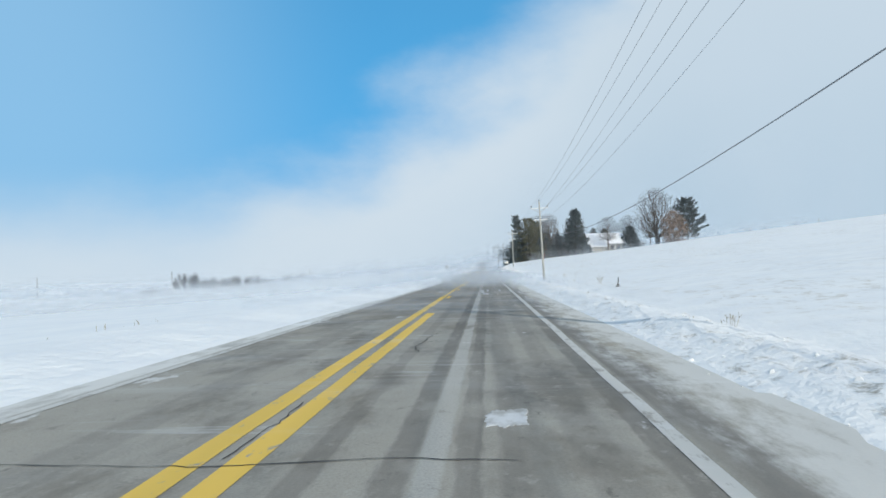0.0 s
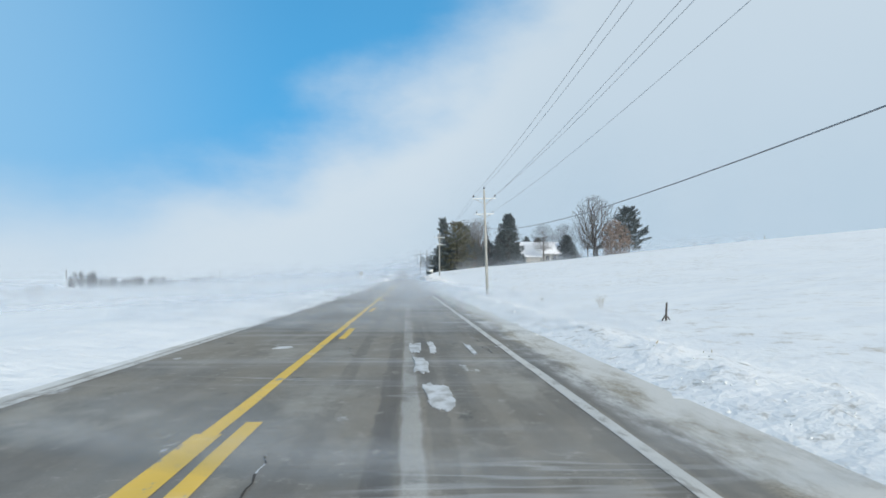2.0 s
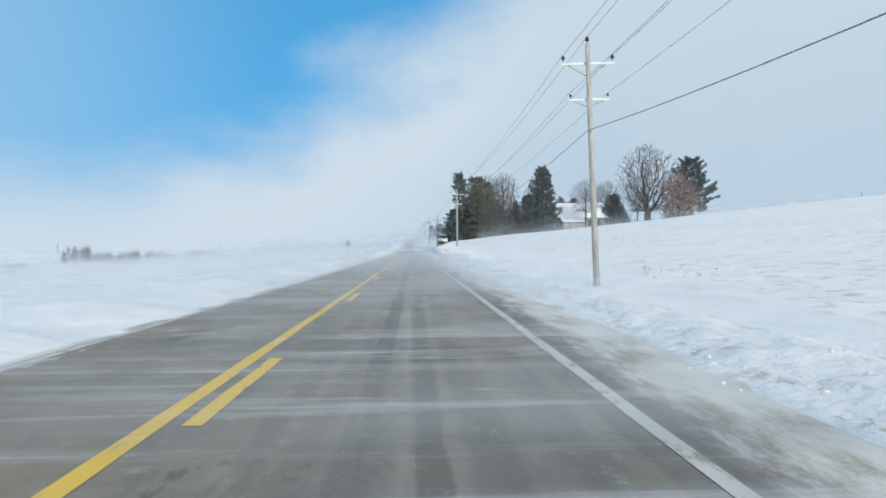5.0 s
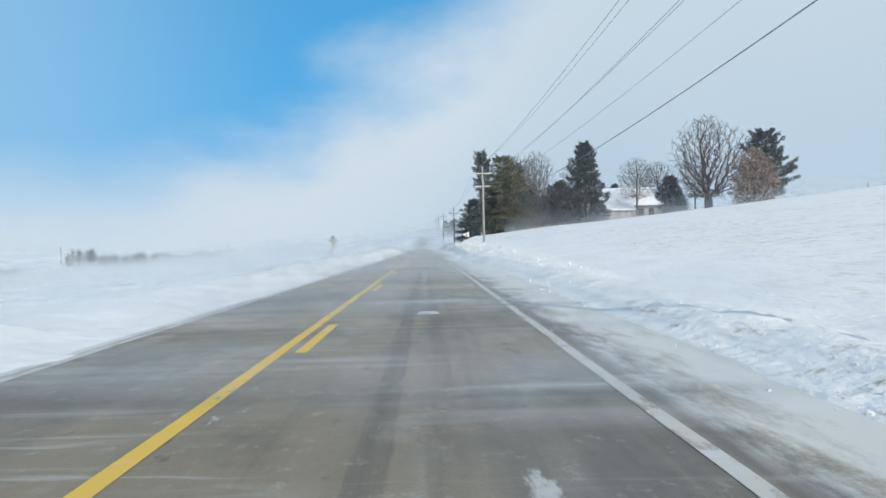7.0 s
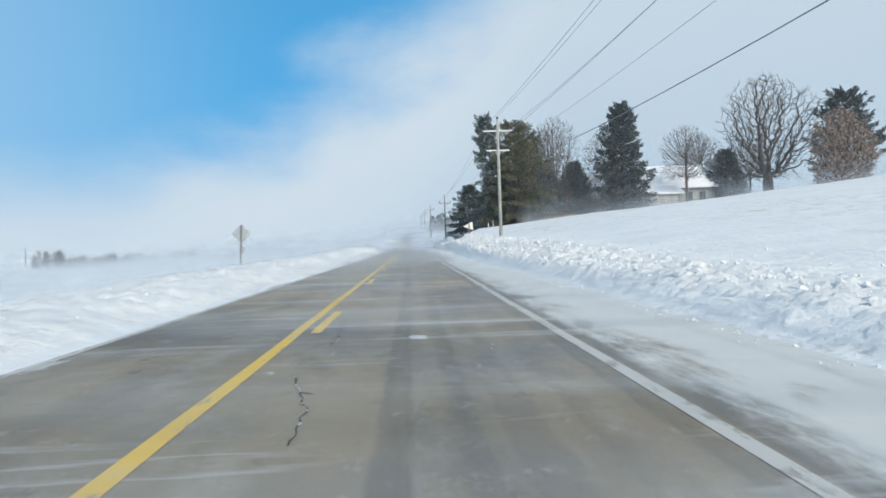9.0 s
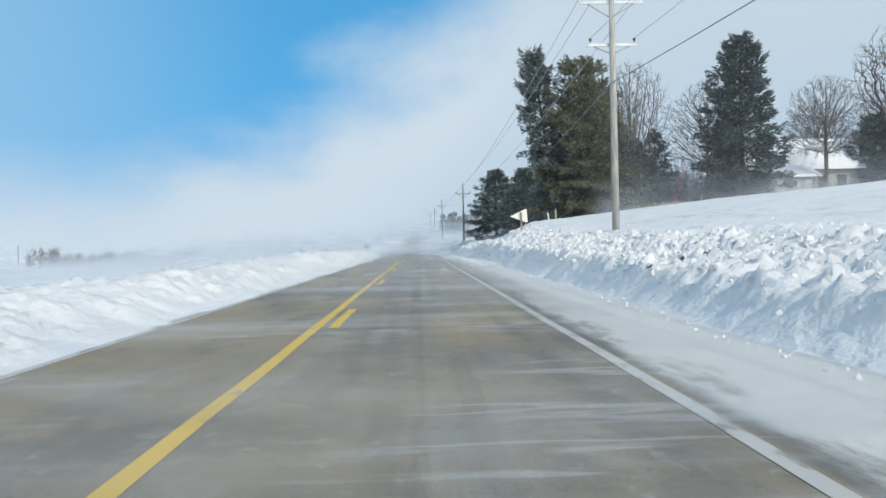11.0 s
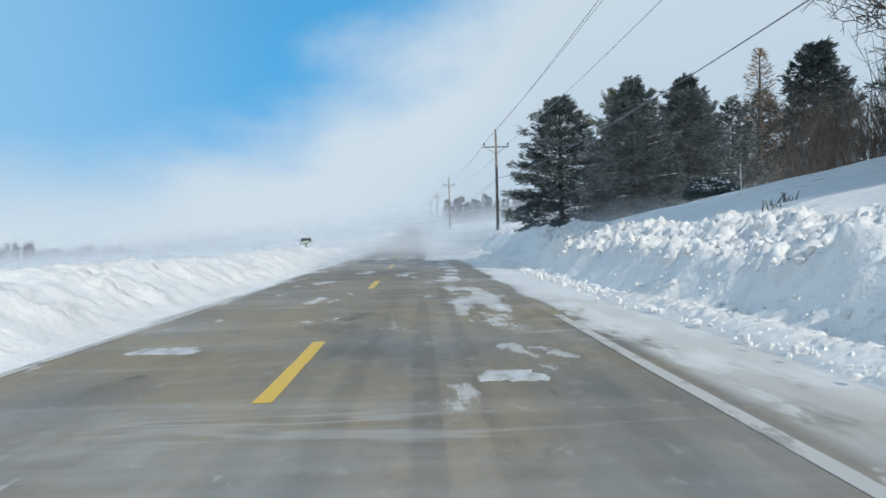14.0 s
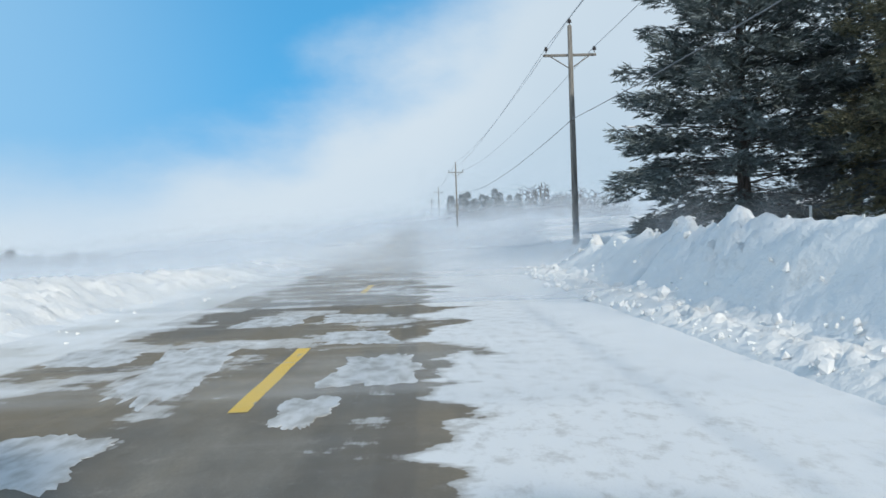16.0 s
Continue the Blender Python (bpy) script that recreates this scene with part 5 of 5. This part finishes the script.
# far woods on the right, and the tree lines across the fields on the left
far_con = conifer("far_spruce", 9.0, 2.6, 51, DARKN, "distant dark spruce in a row by the road", tuft=0.6, count=6, step=0.8)
drop(far_con, 12.0, 486.0)
rf = random.Random(52)
for i in range(9):
    plant(far_con, 14.0 + i * 2.1 + rf.uniform(-0.6, 0.6), 484.0 + rf.uniform(-6, 10), rf.uniform(0.75, 1.08), rf.uniform(0, 360))
far_bare = bare_tree("far_tree", 11.0, 4.5, 53, "distant leafless tree in the haze", FAR_BARK, trunk=0.03, bole=0.12, low=0.1, points=190, twig=0.075)
drop(far_bare, 41.0, 505.0)
for i in range(9):
    plant(far_bare, 37.0 + i * 4.2 + rf.uniform(-1.5, 1.5), 500.0 + rf.uniform(-8, 20), rf.uniform(0.7, 1.15), rf.uniform(0, 360))
for i in range(11):
    plant(far_bare, -470 + 4.1 * i + rf.uniform(-1, 1), 1070 + rf.uniform(-8, 14), rf.uniform(1.9, 2.4) if 1 < i < 10 else 1.5, rf.uniform(0, 360), 0.75, 1.05)
for i in range(34):
    t = i / 33
    tall = 1.6 if t < 0.38 else 1.5 if t < 0.55 else 1.2
    if not 0.72 < t < 0.8:
        plant(far_bare, -429 + 130 * t + rf.uniform(-2, 2), 1070 + 85 * t + rf.uniform(-10, 14), tall * rf.uniform(0.75, 1.12), rf.uniform(0, 360), 1.1)
for i in range(5):
    plant(far_bare, -336 + i * 3.4, 691 + rf.uniform(-4, 4), rf.uniform(0.6, 0.95), rf.uniform(0, 360), 1.0)
for x, y, h in ((-440.0, 995.0, 28.5), (-287.0, 1168.0, 21.0), (-640.0, 1000.0, 26.0)):
    z = gz(x, y)
    ob = Mesh().tube([(0, 0, -1), (0, 0, h)], [0.55, 0.4], 6).make("far_pole", POLE_DARK)
    ob.matrix_basis = pose(x, y, z)
    tagged(ob, "distant thin pole across the snowy field", "utility pole")


# ---------------------------------------------------------------- snow clods and weeds
def clods(label, spots, seed):
    """Broken lumps of snow, each an uneven block sunk a little into what it lies on."""
    rng = np.random.RandomState(seed)
    bm = bmesh.new()
    bmesh.ops.create_icosphere(bm, subdivisions=1, radius=1.0)
    bm.verts.index_update()
    ball = np.array([v.co[:] for v in bm.verts])
    ballf = np.array([[v.index for v in f.verts] for f in bm.faces])
    bm.free()
    spots = np.array(spots)
    n = len(spots)
    x, y, size, lift = spots.T
    z = ground_z(x, y)
    paved = np.where((x > -4.3) & (x < 6.1), road_z(y), -99.0)
    z = np.maximum(z, paved) + lift + size * 0.08
    v = ball[None] * rng.uniform(0.62, 1.2, (n, 12, 1)) * (rng.uniform(0.6, 1.25, (n, 1, 3)) * size[:, None, None] * 0.5)
    # one squared-off side gives the blocky look of ploughed crust
    v[..., 2] = np.clip(v[..., 2], -0.3 * size[:, None], rng.uniform(0.12, 0.4, (n, 1)) * size[:, None])
    q = rng.normal(size=(n, 4))
    q /= np.linalg.norm(q, axis=1)[:, None]
    w, i, j, k = q.T
    rot = np.stack([1 - 2 * (j * j + k * k), 2 * (i * j - k * w), 2 * (i * k + j * w), 2 * (i * j + k * w), 1 - 2 * (i * i + k * k), 2 * (j * k - i * w),
                    2 * (i * k - j * w), 2 * (j * k + i * w), 1 - 2 * (i * i + j * j)], -1).reshape(n, 3, 3)
    v = np.einsum("nab,nvb->nva", rot, v) + np.stack([x, y, z], -1)[:, None]
    f = ballf[None] + 12 * np.arange(n)[:, None, None]
    me = bpy.data.meshes.new("snow_clods")
    me.from_pydata(v.reshape(-1, 3).tolist(), [], f.reshape(-1, 3).tolist())
    me.materials.append(CLOD)
    return tagged(new("snow_clods", me), label, "snow", kind="stuff")


rs = np.random.RandomState(61)


def scatter(n, x0, x1, y0, y1, small, large, how, lift=0.0):
    """Spots in a stretch, kept where how(x, y) says; few are large."""
    x, y = rs.uniform(x0, x1, n), rs.uniform(y0, y1, n)
    keep = rs.rand(n) < how(x, y)
    x, y = x[keep], y[keep]
    size = small + (large - small) * rs.rand(len(x)) ** 3.2
    return list(zip(x, y, size, np.full(len(x), lift)))


def heap(reach, y0, y1):
    """Crumbled snow that rolled down to the foot of the bank."""
    return lambda x, y: np.exp(-((x - toe_at(y) + 0.12) / reach) ** 2) * smooth(y0, y0 + 5, y) * smooth(y1, y1 - 4, y)


def blocks(x, y, size, seed):
    """A bed of uneven tilted blocks with cracks between them: height in block sizes at each place."""
    gx_, gy_ = x / size, y / size
    ix, iy = np.floor(gx_).astype(int), np.floor(gy_).astype(int)
    best = np.full(x.shape, 9.0)
    second, h = best.copy(), np.zeros(x.shape)
    for dx in (-1, 0, 1):
        for dy in (-1, 0, 1):
            cx, cy = ix + dx, iy + dy
            r = [LATTICE[(cx * 7 + seed + 31 * k) % 256, (cy * 5 + seed * 3 + 57 * k) % 256] for k in range(5)]
            px, py = gx_ - cx - r[0], gy_ - cy - r[1]
            d = np.hypot(px, py)
            hh = 0.9 * r[2] + (r[3] - 0.5) * 1.5 * px + (r[4] - 0.5) * 1.5 * py
            closer = d < best
            second = np.where(closer, best, np.minimum(second, d))
            h = np.where(closer, hh, h)
            best = np.where(closer, d, best)
    return h - 0.55 * smooth(0.16, 0.0, second - best)


def broken_snow(label, x0, x1, y0, y1, step, how, base, coarse, seed, lump=0.42):
    """A sheet of ploughed rubble over the bank where how(x, y) is above nought."""
    xs, ys = np.arange(x0, x1, step), np.arange(y0, y1, step * 1.15)
    X, Y = np.meshgrid(xs, ys)
    # shaken grid, so that no rows show
    X = X + (LATTICE[(np.arange(len(xs)) * 13)[None] % 256, (np.arange(len(ys)) * 29)[:, None] % 256] - 0.5) * step * 0.7
    k = how(X, Y)
    big = blocks(X, Y, coarse, seed)
    fine = blocks(X + 0.07 * big, Y, coarse * 0.42, seed + 11)
    patchy = smooth(0.30, 0.55, fbm(X * 0.8 + seed, Y * 0.6, 3))
    z = np.maximum(ground_z(X, Y), np.where(X < 6.1, road_z(Y), -99.0))
    crumb = fbm(X * 9.0 + seed, Y * 9.0, 3) - 0.44
    z = z + k * base + k * (0.35 + 0.65 * patchy) * coarse * (lump * big + 0.26 * fine + 0.5 * crumb) - 0.10 * (1 - smooth(0.0, 0.25, k))
    ny_, nx_ = X.shape
    idx_ = np.arange(nx_ * ny_).reshape(ny_, nx_)
    q = np.stack([idx_[:-1, :-1], idx_[:-1, 1:], idx_[1:, 1:], idx_[1:, :-1]], -1).reshape(-1, 4)
    q = q[k.reshape(-1)[q].max(1) > 0.03]
    used, inverse = np.unique(q, return_inverse=True)
    me = bpy.data.meshes.new("broken_snow")
    me.from_pydata(np.stack([X, Y, z], -1).reshape(-1, 3)[used].tolist(), [], inverse.reshape(-1, 4).tolist())
    me.materials.append(CLOD)
    me.polygons.foreach_set("use_smooth", [True] * len(me.polygons))
    return tagged(new("broken_snow", me), label, "snow", kind="stuff")


broken_snow("rough crust of broken snow thrown up on the verge", 5.2, 10.0, 135, 198, 0.085, rubble, 0.0, 0.24, 3)
broken_snow("rough crust of broken snow thrown up on the high bank", 5.6, 10.0, 198, 242, 0.06, rubble, 0.0, 0.27, 9)
broken_snow("shelf of broken snow above the cut face of the bank", 5.7, 9.0, 243, 269, 0.06, rubble, 0.0, 0.27, 17)
broken_snow("crumbled snow heaped along the foot of the bank", 4.7, 6.4, 219, 253, 0.045, heap(0.34, 219, 253), 0.12, 0.14, 23)
broken_snow("crumbled snow heaped along the foot of the far bank", 4.8, 6.9, 270, 303, 0.05, heap(0.36, 270, 303), 0.12, 0.21, 29)
broken_snow("soft rubble of ploughed snow on the low bank", -7.6, -2.4, 120, 303, 0.11, left_rubble, 0.0, 0.27, 41, 0.25)
spots = scatter(7000, 5.0, 9.9, 135, 241, 0.05, 0.22, lambda x, y: 0.7 * rubble(x, y), 0.04)
spots += scatter(2200, 6.0, 9.6, 195, 241, 0.08, 0.26, lambda x, y: 0.7 * rubble(x, y), 0.05)
spots += scatter(1800, 5.8, 8.8, 243, 268, 0.06, 0.26, rubble, 0.05)
spots += scatter(1400, 8.5, 13.5, 150, 236, 0.04, 0.14, lambda x, y: smooth(13.5, 9.0, x) * 0.5, -0.01)
clods("broken snow clods thrown up by the plough on the bank", spots, 62)
spots = scatter(5200, 4.6, 6.3, 219, 252, 0.04, 0.14, heap(0.38, 219, 252), 0.06)
spots += scatter(2600, 4.8, 6.2, 250, 274, 0.05, 0.20, heap(0.24, 248, 276), 0.02)
spots += scatter(3000, 4.7, 6.7, 270, 302, 0.05, 0.19, heap(0.42, 270, 303), 0.07)
spots += scatter(2200, 4.9, 6.8, 228, 243, 0.05, 0.2, heap(0.55, 227, 244), 0.08)
spots += scatter(500, 4.9, 6.5, 276, 300, 0.16, 0.36, heap(0.28, 274, 303), 0.04)
spots += scatter(1500, 5.0, 6.4, 125, 222, 0.03, 0.09, heap(0.25, 125, 224), 0.0)
clods("loose lumps of snow rolled to the foot of the bank", spots, 64)
spots = scatter(1500, 5.9, 9.4, 240, 300, 0.06, 0.24, lambda x, y: np.exp(-((x - toe_at(y) - wide_at(y)) / 0.35) ** 2), 0.0)
clods("lumps of snow along the crest of the bank", spots, 65)
spots = scatter(4200, -7.0, -2.8, 100, 300, 0.03, 0.15, lambda x, y: np.exp(-((x + 3.9) / 1.2) ** 2) * (0.25 + 0.75 * smooth(125, 165, y)) * smooth(-2.9, -3.2, x), -0.02)
spots += scatter(2000, 4.7, 8.0, -5, 150, 0.025, 0.09, lambda x, y: np.exp(-((x - 5.3) / 1.1) ** 2), 0.0)
clods("scattered snow lumps along the road edges", spots, 63)

m = Mesh()
rw = random.Random(71)
for cx, cy, n, h in ((14.6, 118.0, 10, 0.35), (15.6, 114.0, 6, 0.35), (-7.5, 22.0, 7, 0.3), (-9.5, 27.0, 5, 0.3), (16.5, 119.0, 14, 0.3),
                     (7.4, 20.0, 14, 0.18), (7.2, 26.0, 14, 0.16), (7.5, 34.0, 14, 0.16), (8.0, 45.0, 10, 0.16), (7.8, 98.0, 16, 0.16), (7.2, 106.0, 16, 0.16),
                     (20.5, 240.0, 90, 0.5), (24.0, 247.0, 90, 0.6)):
    for _ in range(n):
        x, y = cx + rw.gauss(0, 0.7), cy + rw.gauss(0, 1.4)
        b = Vector((x, y, gz(x, y) - 0.03))
        d = Vector((rw.gauss(0, 0.16), rw.gauss(0, 0.16), 1)).normalized() * h * rw.uniform(0.35, 0.9)
        s = Vector((rw.uniform(-1, 1), rw.uniform(-1, 1), 0)).normalized() * 0.003
        k = len(m.v)
        bend = Vector((rw.gauss(0, 0.15), rw.gauss(0, 0.15), -0.05)) * h
        m.v += [(b - s)[:], (b + s)[:], (b + d * 0.6 + s * 0.7)[:], (b + d + bend)[:]]
        m.f += [(k, k + 1, k + 2), (k, k + 2, k + 3)]
weeds = tagged(m.make("dry_weeds", STRAW), "dry weed stalks sticking out of the snow", "grass", kind="stuff")


# a tall dead weed with forked stems, and smaller ones nearer the road
rk = random.Random(75)
for wx, wy, tall, stems in ((13.4, 75.0, 1.0, 9), (12.6, 89.4, 0.35, 6), (9.6, 24.6, 0.45, 5), (14.6, 118.0, 0.6, 5)):
    m = Mesh()
    for _ in range(stems):
        d = Vector((rk.gauss(0, 0.26), rk.gauss(0, 0.2), 1)).normalized() * tall * rk.uniform(0.6, 1.0)
        foot = Vector((rk.gauss(0, 0.08), rk.gauss(0, 0.08), -0.06))
        m.tube([foot, foot + d * 0.55 + Vector((rk.gauss(0, 0.03), 0, 0)), foot + d], [0.008, 0.006, 0.003], 4)
        for _ in range(5):
            q = foot + d * rk.uniform(0.4, 0.95)
            e = q + Vector((rk.gauss(0, 0.12), rk.gauss(0, 0.1), rk.uniform(0.05, 0.2))) * tall
            m.tube([q, e], [0.004, 0.003], 3)
            m.tube([e, e + Vector((0, 0, 0.025)), e + Vector((0, 0, 0.05))], [0.004, 0.013, 0.003], 4)
    ob = m.make("dead_weed", STRAW)
    ob.matrix_basis = pose(wx, wy, gz(wx, wy))
    tagged(ob, "dead forked weed standing in the snow field", "weed")


# dead twigs poking out of the drift
rt = random.Random(81)
for tx, ty, size in ((9.85, 253.8, 0.4), (10.5, 254.5, 0.45)):
    m = Mesh()
    for _ in range(9):
        p0 = Vector((rt.gauss(0, 0.18), rt.gauss(0, 0.15), -0.08))
        p1 = p0 + Vector((rt.gauss(0, 0.3), rt.gauss(0, 0.2), rt.uniform(0.3, 0.8))) * size
        m.tube([p0, p0.lerp(p1, 0.6) + Vector((rt.gauss(0, 0.04), 0, 0)), p1], [0.022, 0.015, 0.006], 5)
    ob = m.make("dead_branch", BARK)
    ob.matrix_basis = pose(tx, ty, gz(tx, ty))
    tagged(ob, "dark dead twigs sticking out of the snowdrift", "branch")


# ---------------------------------------------------------------- drifting snow and haze sheets
def drift(x0, y0, x1, y1, h, mat, label, n=40, rows=4, sway=0.0):
    """An upright sheet of blown snow, or of painted haze, standing on the ground between two points."""
    verts, uvs = [], []
    for i in range(n + 1):
        t = i / n
        x, y = x0 + (x1 - x0) * t, y0 + (y1 - y0) * t + sway * math.sin(t * 9.0)
        z = max(gz(x, y), float(road_z(y)) if -4 < x < 6 else -99)
        for r in range(rows + 1):
            v = r / rows
            verts.append((x, y + v * h * 0.25, z - 0.05 + v * h))
            uvs.append((t, v))
    k = rows + 1
    faces = [(i * k + r, (i + 1) * k + r, (i + 1) * k + r + 1, i * k + r + 1) for i in range(n) for r in range(rows)]
    me = bpy.data.meshes.new("snow_haze_sheet")
    me.from_pydata(verts, [], faces)
    me.materials.append(mat)
    lay = me.uv_layers.new(name="uv")
    for lp in me.loops:
        lay.data[lp.index].uv = uvs[lp.vertex_index]
    me.polygons.foreach_set("use_smooth", [True] * len(faces))
    return tagged(new("snow_haze_sheet", me), label, "blowing snow", kind="stuff")


veil = "pale see-through sheet standing for blown snow and distance haze"
# sheets stacked across the fields so that haze thickens with distance
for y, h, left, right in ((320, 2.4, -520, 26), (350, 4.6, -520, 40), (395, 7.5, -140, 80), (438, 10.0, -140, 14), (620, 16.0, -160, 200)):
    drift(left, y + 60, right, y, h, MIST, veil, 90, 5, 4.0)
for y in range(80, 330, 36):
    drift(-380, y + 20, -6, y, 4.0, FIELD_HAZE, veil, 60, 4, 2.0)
for i in range(12):
    drift(-75, 92 + 17 * i, -1.9, 88 + 17 * i, 2.3, FIELD_HAZE, veil, 40, 4, 1.0)
for y in (301, 313):
    drift(-70, y + 3, 10, y, 2.8, MIST, veil, 40, 4, 0.8)
for y, h in ((287, 1.7), (297, 2.2), (308, 2.6)):
    drift(-60, y + 3, 9, y, h, FIELD_HAZE, veil, 40, 4, 0.8)
for i in range(50):
    y = 48.0 + 4.9 * i
    drift(-9.0, y + 2.5, 8.0, y, 0.84, DENSE_HAZE if 56 < y < 165 else ROAD_HAZE, veil, 24, 5, 0.3)
# the tall ones from here are haze added before the far tree lines
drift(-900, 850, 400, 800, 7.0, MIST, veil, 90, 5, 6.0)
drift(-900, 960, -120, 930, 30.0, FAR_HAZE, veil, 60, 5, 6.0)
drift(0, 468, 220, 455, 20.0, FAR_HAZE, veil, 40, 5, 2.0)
# haze sheet as tall as the firs, lightening them
drift(10, 237.5, 130, 239.0, 30.0, TREE_HAZE, veil, 60, 4, 1.0)
drift(15, 241.0, 110, 248.0, 3.6, VERGE_MIST, veil, 60, 4, 1.0)
drift(10, 281.0, 55, 284.0, 1.8, FIELD_HAZE, veil, 40, 4, 0.6)
# the same painted haze in front of the roadside spruces
drift(9.5, 283.5, 60, 285.0, 9.0, TREE_HAZE, veil, 40, 4, 0.6)
low_words = "low wisp of snow snaking across the road"
for i in range(23):
    y = 24.0 + 12.6 * i
    drift(-6.5, y + 2.6, 7.5, y - 1.7, 0.62, LOW_MIST if y < 195 else FINE_MIST if y < 290 else THICK_MIST, low_words, 40, 5, 0.45)
